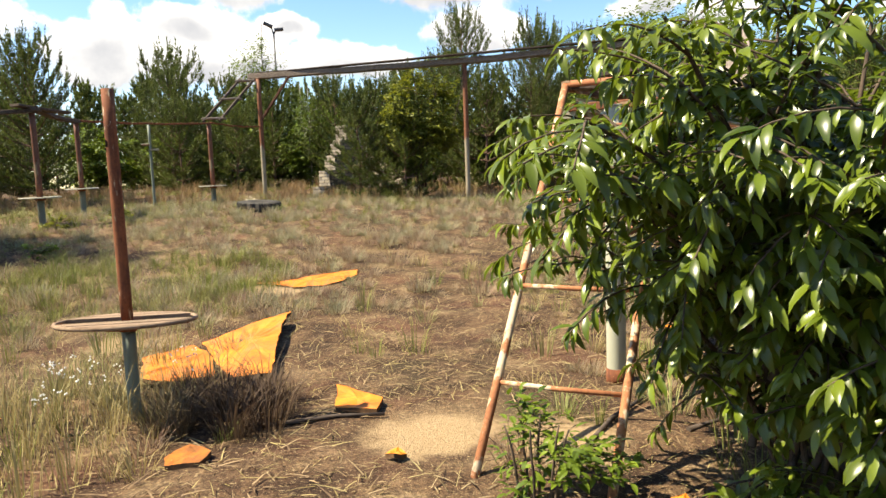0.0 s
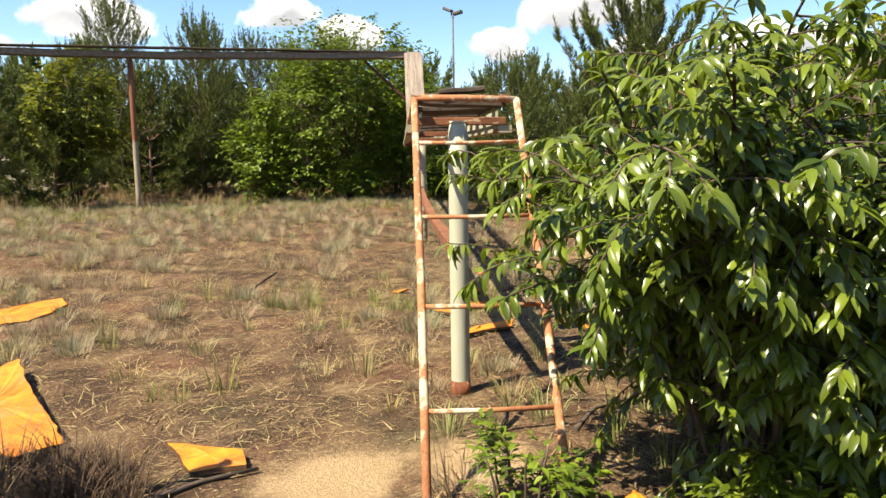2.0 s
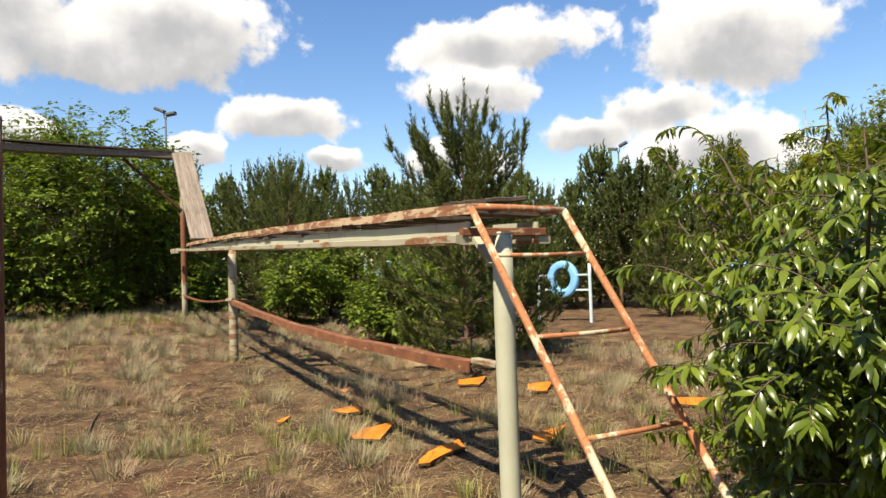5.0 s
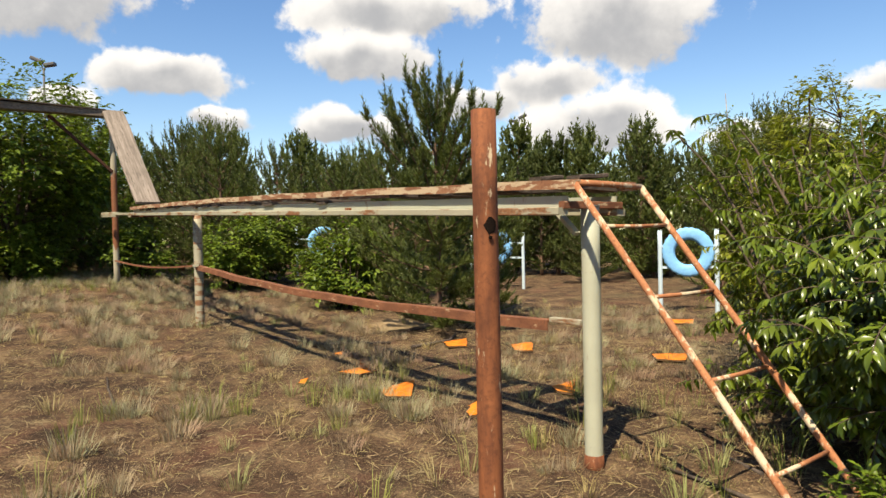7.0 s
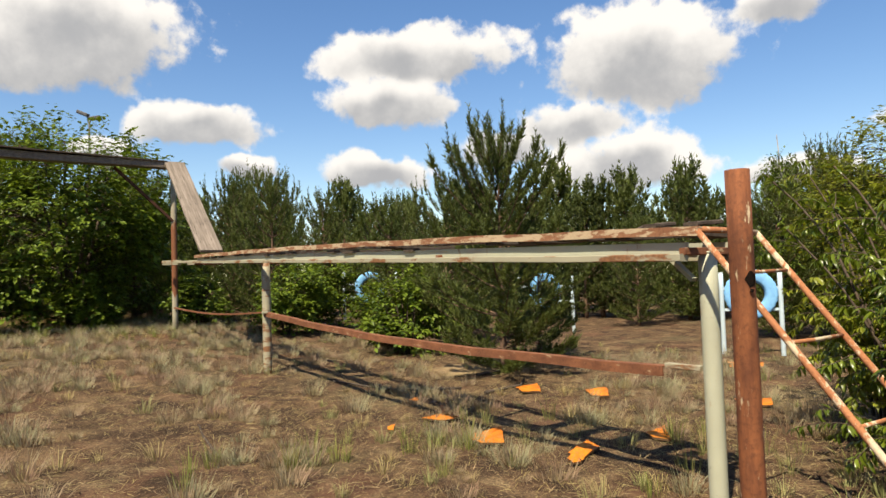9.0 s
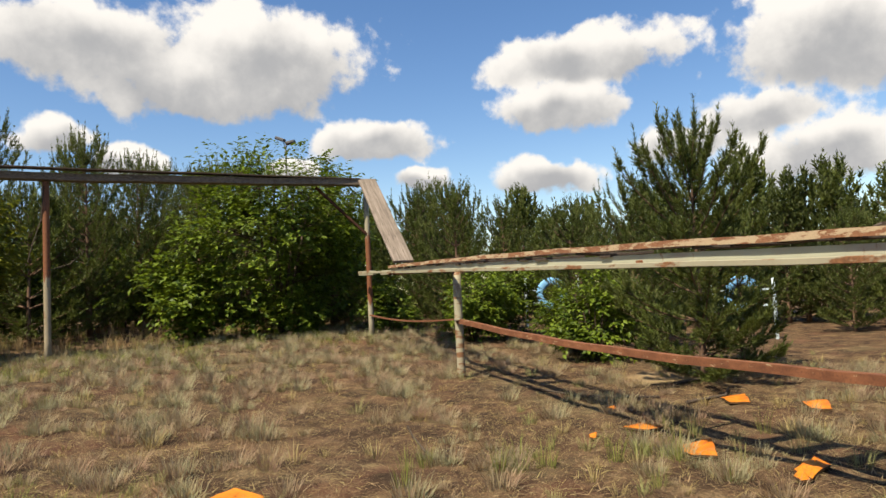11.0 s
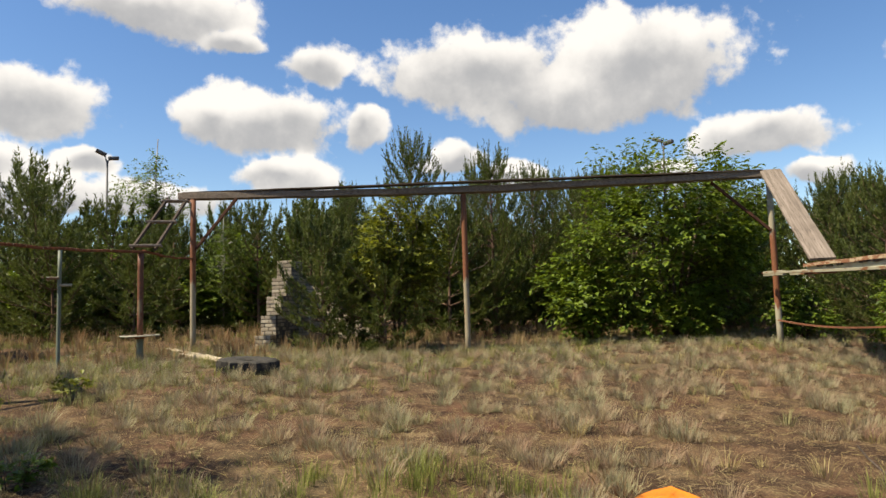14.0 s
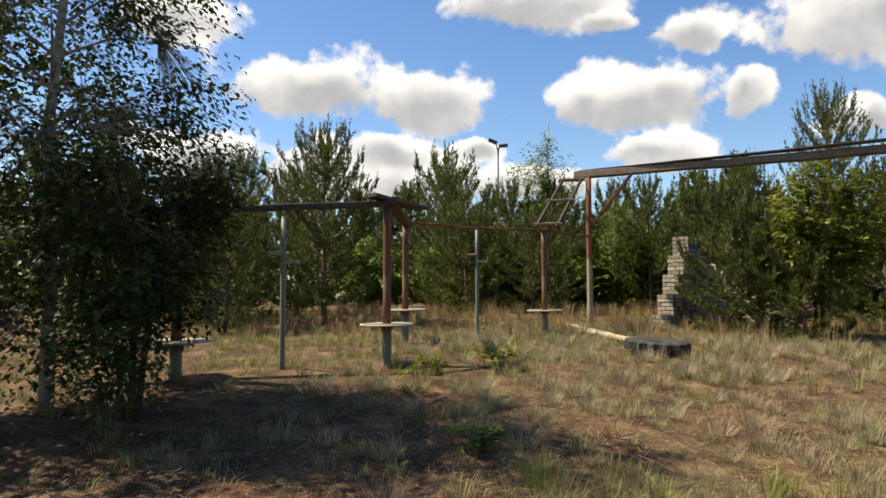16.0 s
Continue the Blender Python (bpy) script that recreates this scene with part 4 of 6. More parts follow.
def lamp_mast(x, y, top, heads=2, turn=0.0):
    z0 = ground_at(x, y)
    w = thing("lamp_mast", (x, y, z0), "dark slender street lamp mast with two heads above the trees", "street lamp", "lamp masts", turn=turn)
    h = top - z0
    Geo().tube([(0, 0, -0.5), (0, 0, h * 0.5), (0, 0, h - 0.35)], [0.17, 0.13, 0.09], 12).done("mast", STEEL, w, smooth=True)
    for s in ((-1, 1) if heads == 2 else (1,)):
        up = 0.32 if s < 0 else 0.0
        arm = [(0, 0, h - 0.7), (0.10 * s, 0, h - 0.4), (0.22 * s, 0, h - 0.12 + up)]
        Geo().tube(arm, 0.06, 8).done("arm", STEEL, w, smooth=True)
        e = Vector(arm[-1])
        Geo().bar(e - Vector((0.1 * s, 0, 0)), e + Vector((0.85 * s, 0, 0.12 if s > 0 else 0.42)), 0.6, 0.34, bevel=0.25).done("lamp_head", STEEL, w, "dark boxy lamp head")


tyre_gate(10.52, 5.98, 10.70, 4.94, 1.60, 1.16, 0.48, "light blue tyre hung between two pale posts on bare soil")
tyre_gate(15.3, 12.4, 14.95, 10.6, 1.62, 1.2, 0.52, "light blue tyre between pale posts partly behind a pine")
tyre_gate(14.1, 18.2, 15.4, 17.0, 1.75, 1.2, 0.52, "light blue tyre between pale posts behind green bushes")
low_tyre()
log((-6.75, 22.9), (-5.25, 19.2), 0.048, "pale bare log lying in grass beside the tall post")
log((-6.3, 21.0), (-5.05, 18.5), 0.06, "pale bare log lying in grass beside the tyre")
lamp_mast(-19.8, 80.3, 18.6, 2, 20)
lamp_mast(36.0, 66.0, 18.4, 2, -60)
lamp_mast(76.0, 34.5, 15.6, 2, 100)

# ---- stepped brick wall ----


def brick_wall():
    """A thick wall that steps down towards the clearing in five blocks of coursed brick, and a raking wing wall behind it."""
    BL, BH, BW, J = 0.24, 0.090, 0.12, 0.0156
    w = thing("stepped_brick_wall", (-3.86, 24.75, 0.72), "ruined stepped wall of pale grey bricks beside young pines", "brick wall", turn=-23)
    pool = {}

    def brick(x, y, z, lx, ly):
        key = (round(lx, 2), round(ly, 2))
        if key not in pool:
            c = 0.009
            v, f = [], []
            for zz, k in ((0, c), (c, 0), (BH - c, 0), (BH, c)):
                v += [(k, k, zz), (lx - k, k, zz), (lx - k, ly - k, zz), (k, ly - k, zz)]
            f.append((3, 2, 1, 0))
            for a in range(3):
                for b in range(4):
                    f.append((a * 4 + b, a * 4 + (b + 1) % 4, a * 4 + 4 + (b + 1) % 4, a * 4 + 4 + b))
            f.append((12, 13, 14, 15))
            pool[key] = mesh_of("brick", v, f)
            pool[key].materials.append(BRICK)
        ob = new("brick", pool[key])
        ob.parent = w
        rnd = random.Random(int(x * 977 + y * 131 + z * 57))
        ob.matrix_basis = pose(x + rnd.uniform(-0.006, 0.006), y + rnd.uniform(-0.008, 0.008), z, 0, 0, rnd.uniform(-1, 1))

    unit, courses, half, back = BH + J, 5, 0.22, 0.95
    for level in range(5):
        z0 = -0.1 + level * courses * unit
        front = -(4 - level) * 0.40
        for c in range(courses):
            z = z0 + c * unit
            for x, wide in (((-half, 0.22), (0.0, 0.22)) if c % 2 else ((-half, 0.11), (-half + 0.11, 0.22), (half - 0.11, 0.11))):
                brick(x, front, z, wide - J, BW)
            for side in (half - BW, -half):
                y = front + BW + J - (BL * 0.5 if c % 2 else 0)
                while y < (back if side > 0 else front + 0.5):
                    a, b = max(y, front + BW + J), min(y + BL, back)
                    if b - a > 0.07:
                        brick(side, a, z, BW - J, b - a - J)
                    y += BL
        Geo().bar((0, front + 0.02, z0 + courses * unit / 2 - 0.008), (0, back - 0.02, z0 + courses * unit / 2 - 0.008), 2 * half - 0.035, courses * unit - 0.014).done("mortar_core", MORTAR, w, "dark mortar core")
    for i in range(10):
        z, end = -0.1 + i * unit * 2, 2.9 - i * 0.262
        for c in range(2):
            x = half + 0.02 - (BL * 0.5 if c % 2 else 0)
            while x < end:
                a, b = max(x, half + 0.02), min(x + BL, end)
                if b - a > 0.07:
                    brick(a, 0.45, z + c * unit, b - a - J, BW)
                x += BL
        Geo().bar((half + 0.02, 0.58, z + unit - 0.008), (end - 0.02, 0.58, z + unit - 0.008), 0.22, unit * 2 - 0.014).done("mortar_core", MORTAR, w, "dark mortar core")


brick_wall()

# ---- broken orange boards ----


def orange_board(outline, thick, label, lifts=None, crack=0.0, face=None):
    """A broken sheet: an outline on the ground (x, y), its corners lifted or sunk, with a ragged dark edge."""
    cx, cy = sum(p[0] for p in outline) / len(outline), sum(p[1] for p in outline) / len(outline)
    z0 = ground_at(cx, cy)
    w = thing("orange_board", (cx, cy, z0), label, "board", "broken orange boards")
    rnd = random.Random(int(cx * 91 + cy * 17))
    pts = []
    k = len(outline)
    lifts = lifts or [0.03] * k
    for i in range(k):
        (ax, ay), (bx, by) = outline[i], outline[(i + 1) % k]
        la, lb = lifts[i], lifts[(i + 1) % k]
        n = max(2, int(math.hypot(bx - ax, by - ay) / 0.09))
        for j in range(n):
            t = j / n
            jag = 0.012 if j else 0
            x, y = ax + (bx - ax) * t + rnd.uniform(-jag, jag), ay + (by - ay) * t + rnd.uniform(-jag, jag)
            pts.append(Vector((x - cx, y - cy, ground_at(x, y) - z0 + la + (lb - la) * t + rnd.uniform(-0.004, 0.004))))
    n = len(pts)
    mid = Vector((0, 0, sum(p.z for p in pts) / n + crack))
    g, e = Geo(), Geo()
    inner = [p.lerp(mid, 0.45) + Vector((0, 0, rnd.uniform(-0.008, 0.012))) for p in pts]
    g.v = pts + inner + [mid]
    g.f = [(i, (i + 1) % n, n + (i + 1) % n, n + i) for i in range(n)] + [(n + i, n + (i + 1) % n, 2 * n) for i in range(n)]
    g.done("painted_face", face or ORANGE, w)
    low = [p - Vector((0, 0, thick)) for p in pts]
    e.v = [p - Vector((0, 0, 0.002)) for p in pts] + low + [mid - Vector((0, 0, thick))]
    e.f = [(i, (i + 1) % n, n + (i + 1) % n, n + i) for i in range(n)] + [(n + (i + 1) % n, n + i, 2 * n) for i in range(n)]
    e.done("broken_edge", ORANGE_EDGE, w, "dark broken edge")
    return w


def build_boards():
    lab = "broken bright orange painted board lying on dry soil"
    orange_board([(-2.50, 5.60), (-2.18, 5.85), (-1.86, 5.42), (-1.72, 5.03), (-1.93, 4.76), (-2.16, 4.84)], 0.03, "torn orange board leaning in dry grass", [0.05, 0.06, 0.05, 0.05, 0.07, 0.06])
    orange_board([(-2.16, 5.98), (-1.90, 6.42), (-1.58, 6.80), (-1.50, 6.1), (-1.27, 4.88), (-1.50, 4.80), (-1.74, 5.20)], 0.03, "large cracked orange board propped over a hollow", [0.05, 0.08, 0.12, 0.11, 0.10, 0.09, 0.06], 0.02)
    orange_board([(-2.58, 9.02), (-2.05, 9.12), (-1.60, 9.44), (-1.30, 9.50), (-1.26, 9.12), (-1.6, 8.68), (-1.95, 8.52), (-2.28, 8.74)], 0.025, "long bent orange board on the soil", [0.02, 0.015, 0.01, 0.03, 0.03, 0.02, 0.02, 0.02], -0.005)
    orange_board([(-0.79, 4.72), (-0.45, 4.43), (-0.47, 4.25), (-0.73, 4.31)], 0.03, lab, [0.07, 0.05, 0.04, 0.03])
    orange_board([(-1.47, 3.58), (-1.39, 3.72), (-1.24, 3.61), (-1.26, 3.50), (-1.43, 3.49)], 0.03, "small rusty orange board scrap", [0.03, 0.05, 0.04, 0.03, 0.03], face=FADED_ORANGE)
    for ring in (((2.44, 7.50), (2.93, 7.27), (2.32, 6.95), (2.13, 7.11)), ((2.99, 8.34), (3.29, 8.20), (3.25, 7.96), (2.93, 7.98)),
                 ((5.20, 8.10), (5.70, 7.97), (5.03, 7.64), (4.82, 7.83)), ((5.45, 7.14), (5.65, 6.90), (5.19, 6.72), (5.02, 6.92)),
                 ((3.10, 5.74), (3.55, 5.64), (2.86, 5.43), (2.84, 5.60)), ((5.37, 5.18), (5.52, 4.76), (5.05, 4.72), (4.99, 5.05)),
                 ((9.1, 5.75), (9.0, 5.15), (8.5, 5.10), (8.5, 5.62)), ((2.07, 6.19), (2.47, 6.14), (2.34, 5.98), (1.85, 5.98)),
                 ((2.33, 8.38), (2.43, 8.34), (2.22, 8.22), (2.17, 8.27)), ((3.87, 9.08), (4.08, 9.08), (3.85, 8.94)),
                 ((1.91, 6.14), (2.10, 6.14), (1.88, 6.0), (1.77, 6.04)), ((-0.35, 3.55), (-0.29, 3.60), (-0.24, 3.53), (-0.30, 3.49)),
                 ((-2.75, 4.0), (-2.62, 4.07), (-2.58, 3.93), (-2.7, 3.88)), ((0.82, 2.95), (0.95, 3.0), (0.98, 2.88), (0.86, 2.84))):
        orange_board(list(ring), 0.022, lab if len(ring) > 3 else "small orange board scrap on the soil", [0.035 + 0.02 * (i % 2) for i in range(len(ring))])


build_boards()

# ---- plants ----
LEAF_LONG_V = [(0, 0, 0), (0, 0.28, 0.035), (0, 0.55, 0.02), (0, 0.8, -0.05), (0, 1.0, -0.17),
               (-0.125, 0.22, 0.07), (-0.155, 0.48, 0.07), (-0.095, 0.78, -0.01), (0.125, 0.22, 0.07), (0.155, 0.48, 0.07), (0.095, 0.78, -0.01)]
LEAF_LONG_F = [(0, 1, 5), (1, 2, 6), (1, 6, 5), (2, 3, 7), (2, 7, 6), (3, 4, 7), (0, 8, 1), (1, 8, 9), (1, 9, 2), (2, 9, 10), (2, 10, 3), (3, 10, 4)]
LEAF_V = [(0, 0, 0), (-0.3, 0.45, 0.09), (0, 1.0, -0.08), (0.3, 0.45, 0.09), (0, 0.5, 0)]
LEAF_F = [(0, 4, 1), (4, 2, 1), (0, 3, 4), (4, 3, 2)]
NEEDLE_V, NEEDLE_F = [(-0.5, 0, 0), (0.5, 0, 0), (0, 1, 0)], [(0, 1, 2)]


def unit_rows(a):
    return a / np.maximum(np.linalg.norm(a, axis=1, keepdims=True), 1e-9)


def pine_meshes(seed, height, spread, needles=19, bare=0.03, whorl=0.36, candle=0.34, long=0.12, thick=0.024, gap=0.12, twigs=5, sides=4):
    """A young pine: whorls of upswept limbs, their shoots ending in upright candles, all set with needles."""
    rng = np.random.default_rng(seed)
    g = Geo()
    lean = rng.normal(0, 0.012 * height, 2)
    n = 8
    trunk = [Vector((lean[0] * (i / n) ** 2, lean[1] * (i / n) ** 2, -0.15 + (height * 0.94 + 0.15) * i / n)) for i in range(n + 1)]
    g.tube(trunk, [0.014 * height * (1 - 0.93 * i / n) + 0.006 for i in range(n + 1)], 9)
    base, way, size = [], [], []
    levels = max(5, int(height * (1 - bare) / whorl))
    for lv in range(levels):
        f = min(max(bare + (0.95 - bare) * (lv + rng.uniform(-0.25, 0.25)) / (levels - 1), bare), 0.95)
        root = Vector((lean[0] * f * f, lean[1] * f * f, f * height))
        count = rng.integers(5, 8)
        turn = rng.uniform(0, 6.28)
        profile = (1 - f * f) ** 0.75 * (0.62 + 0.38 * min(1, (f - bare) / 0.22))
        for b in range(count):
            a = turn + 6.283 * b / count + rng.uniform(-0.25, 0.25)
            L = spread * profile * rng.uniform(0.68, 1.12) + 0.16
            el = math.radians(4 + 46 * f + rng.uniform(-9, 9))
            out = np.array([math.cos(a), math.sin(a), 0.0])
            curl = 0.20 + 0.22 * f
            pts = [np.array(root) + out * L * (u - 0.12 * u * u) * math.cos(el) + np.array([0, 0, 1]) * L * (u * math.sin(el) + curl * u * u) for u in np.linspace(0, 1, 5)]
            r0 = 0.006 + 0.010 * L
            g.tube([Vector(p) for p in pts], [r0 * (1 - 0.8 * u) for u in np.linspace(0, 1, 5)], sides, cap=False)
            m = max(3, int(L / (gap * (1 + 0.25 * f))))
            for i in range(m):
                u = 0.16 + 0.84 * (i + rng.uniform(0, 1)) / m
                j = min(int(u * 4), 3)
                p = pts[j] + (pts[j + 1] - pts[j]) * (u * 4 - j)
                d = unit_rows((pts[j + 1] - pts[j])[None])[0]
                across = np.cross(d, [0, 0, 1.0])
                k = (1 if i % 2 else -1) * rng.uniform(0.4, 1.0)
                w = d * rng.uniform(0.5, 0.9) + across * k + np.array([0, 0, rng.uniform(0.35, 0.9) + 1.1 * f])
                base.append(p), way.append(w), size.append(rng.uniform(0.6, 1.05) * candle * (0.85 + 0.25 * (1 - f)))
                if i % 2 == 0 and L > 0.6:
                    w2 = d * 0.7 - across * k * 0.9 + np.array([0, 0, rng.uniform(-0.1, 0.5)])
                    base.append(p), way.append(w2), size.append(rng.uniform(0.6, 1.0) * candle * 0.9)
            for tip in range(3):
                w = out * (0.28 if tip == 0 else 0.55) * (1 - f * 0.6) + np.array([0, 0, 0.9 + f]) + rng.normal(0, 0.22 if tip else 0.05, 3)
                base.append(pts[-1]), way.append(w), size.append(candle * rng.uniform(0.9, 1.3) * (0.75 + 0.75 * f) * (1.0 if tip == 0 else 0.6))
    top = np.array([lean[0], lean[1], height * 0.94 - candle * 0.5])
    for i in range(7):
        a = 6.283 * i / 6
        w = np.array([math.cos(a) * 0.34, math.sin(a) * 0.34, 1.0]) if i else np.array([0, 0, 1.0])
        base.append(top), way.append(w), size.append(candle * (1.0 if i else 1.6))
    base, way, size = np.array(base), unit_rows(np.array(way)), np.array(size)
    for p, d, z in zip(base[::twigs], way[::twigs], size[::twigs]):
        g.tube([Vector(p), Vector(p + d * z * 0.9)], [0.005, 0.003], 3, cap=False)
    N = len(base)
    t = rng.uniform(0.0, 1.0, (N, needles))
    side = unit_rows(np.cross(way, unit_rows(rng.normal(size=(N, 3)))))
    side2 = np.cross(way, side)
    ang = rng.uniform(0, 6.283, (N, needles))
    rad = side[:, None] * np.cos(ang)[..., None] + side2[:, None] * np.sin(ang)[..., None]
    tip = (rng.uniform(0.45, 1.0, (N, needles)) * (1.05 - 0.45 * t))[..., None]
    d = way[:, None] * (0.6 + 0.5 * t[..., None]) + rad * tip
    p = base[:, None] + way[:, None] * (size[:, None] * t)[..., None]
    d, p = d.reshape(-1, 3), p.reshape(-1, 3)
    spin = frames_along(d, unit_rows(rng.normal(size=d.shape)))
    ln = long * rng.uniform(0.7, 1.15, len(p))
    sz = np.stack((np.full(len(p), thick), ln, ln), 1)
    v, f = scatter(NEEDLE_V, NEEDLE_F, spin, sz, p)
    fit = height / v[:, 2].max()
    v[:, 2] *= fit
    for q in g.v:
        q.z *= fit
    return g, mesh_of("needles", v, f)


def pine(seed, height, spread, place, label, turn=0.0, olive=False, **kw):
    g, needles = pine_meshes(seed, height, spread, **kw)
    x, y = place
    w = thing("pine_tree", (x, y, ground_at(x, y)), label, "pine tree", "young pines", turn=turn)
    g.done("trunk", PINE_BARK, w, "rough brown trunk and limbs", True)
    put("crown", needles, NEEDLE_OLIVE if olive else NEEDLE, w)
    return w


def broadleaf_meshes(seed, height, rx, ry, clusters, per, leaf, leaf_v, leaf_f, low=0.12, stems=4, droop=0.35, width=1.0, lumps=7, twig_len=0.25):
    """Stems, limbs and leaf clusters set at the ends of twigs inside an uneven crown."""
    rng = np.random.default_rng(seed)
    g = Geo()
    centre = np.array([0, 0, height * (0.5 + low / 2)])
    half = np.array([rx, ry, height * (1 - low) / 2])
    lump = unit_rows(rng.normal(size=(lumps, 3))) * rng.uniform(0.5, 0.9, (lumps, 1))
    size = rng.uniform(0.22, 0.45, lumps)
    pts = []
    while len(pts) < clusters:
        i = rng.integers(0, lumps + 2)
        u = unit_rows(rng.normal(size=(1, 3)))[0]
        if i >= lumps:
            q = u * rng.uniform(0.25, 0.8)
        else:
            q = lump[i] + u * size[i] * rng.uniform(0.45, 1.0) ** 0.5
        p = centre + q * half
        if p[2] > height * low * 0.5:
            pts.append(p)
    pts = np.array(pts)
    stem_tops = []
    for s in range(stems):
        a = 6.283 * s / stems + rng.uniform(-0.4, 0.4)
        tip = np.array([math.cos(a) * rx * 0.45, math.sin(a) * ry * 0.45, height * rng.uniform(0.68, 0.9)]) if stems > 1 else np.array([rng.normal(0, 0.05), rng.normal(0, 0.05), height * 0.95])
        root = np.array([math.cos(a) * 0.06, math.sin(a) * 0.06, -0.1]) if stems > 1 else np.array([0, 0, -0.1])
        path = [root + (tip - root) * t + np.array([0, 0, 0.15 * height * math.sin(math.pi * t) * (stems > 1)]) + rng.normal(0, 0.015 * height * (0.3 < t < 0.9), 3) * 0.5 for t in np.linspace(0, 1, 6)]
        r0 = 0.009 * height if stems > 1 else 0.010 * height
        g.tube([Vector(p) for p in path], [r0 * (1 - 0.85 * t) + 0.003 for t in np.linspace(0, 1, 6)], 8)
        stem_tops.append(np.array(path))
    nodes = np.concatenate([np.linspace(p[i], p[i + 1], 4, endpoint=False) for p in stem_tops for i in range(5)])
    limbs = pts[rng.choice(len(pts), min(len(pts), 14 * stems + 26), replace=False)]
    more = []
    for q in limbs:
        ok = nodes[:, 2] < q[2] - 0.1 * np.linalg.norm(nodes[:, :2] - q[:2], axis=1)
        cand = nodes[ok] if ok.any() else nodes
        a = cand[np.argmin(np.linalg.norm(cand - q, axis=1))]
        mid = (a + q) / 2 + np.array([0, 0, 0.08 * np.linalg.norm(q - a)])
        g.tube([Vector(a), Vector(mid), Vector(q)], [0.0028 * height, 0.0018 * height, 0.003], 5, cap=False)
        more += [mid, (mid + q) / 2, q]
    nodes = np.concatenate((nodes, np.array(more)))
    out = pts - centre * np.array([1, 1, 0.85])
    out = unit_rows(out / half)
    for p, o in zip(pts, out):
        near = nodes[np.argmin(np.linalg.norm(nodes - p, axis=1))]
        d = near - p
        L = np.linalg.norm(d)
        if L > 1e-4:
            d = d / L * min(L, max(twig_len * 2.5, 0.5))
            g.tube([Vector(p + d), Vector(p)], [0.005, 0.002], 3, cap=False)
    # each cluster is a flat spray: leaves in pairs along a short drooping twig
    axis = unit_rows(out * np.array([1, 1, 0.45]) + rng.normal(0, 0.45, (len(pts), 3)) + np.array([0, 0, 0.15]))
    across = unit_rows(np.cross(axis, np.array([0, 0, 1.0])) + 1e-6)
    u = np.tile((np.arange(per) + 0.5) / per, len(pts)) + rng.normal(0, 0.05, len(pts) * per)
    P, O, A, X = (np.repeat(q, per, 0) for q in (pts, out, axis, across))
    n = len(P)
    hand = np.tile(np.where(np.arange(per) % 2, 1.0, -1.0), len(pts))
    reach = twig_len * 1.9
    P = P + A * ((u - 0.35) * reach)[:, None] - np.array([0, 0, 1.0]) * (droop * 0.5 * reach * np.maximum(u - 0.2, 0) ** 2)[:, None] + rng.normal(0, 0.07, (n, 3)) * twig_len
    d = A * 0.6 + X * (hand * (1.0 - 0.7 * u))[:, None] + rng.normal(0, 0.28, (n, 3))
    d = unit_rows(d)
    d[:, 2] = d[:, 2] * 0.6 - droop * rng.uniform(0.2, 1.5, n)
    up = O * 0.35 + np.array([0, 0, 1.3]) + rng.normal(0, 0.3, (n, 3))
    spin = frames_along(unit_rows(d), unit_rows(up))
    s = leaf * rng.uniform(0.65, 1.2, n)
    v, f = scatter(leaf_v, leaf_f, spin, np.stack((s * width, s, s), 1), P)
    return g, mesh_of("leaves", v, f)


def broadleaf(name, seed, place, height, rx, ry, clusters, per, leaf, material, label, category, bark=None, group="", turn=0.0, long=False, **kw):
    g, leaves = broadleaf_meshes(seed, height, rx, ry, clusters, per, leaf, LEAF_LONG_V if long else LEAF_V, LEAF_LONG_F if long else LEAF_F, **kw)
    x, y = place
    w = thing(name, (x, y, ground_at(x, y)), label, category, group, turn=turn)
    g.done("trunk", bark or TWIG, w, "branching stems", True)
    put("crown", leaves, material, w)
    return w


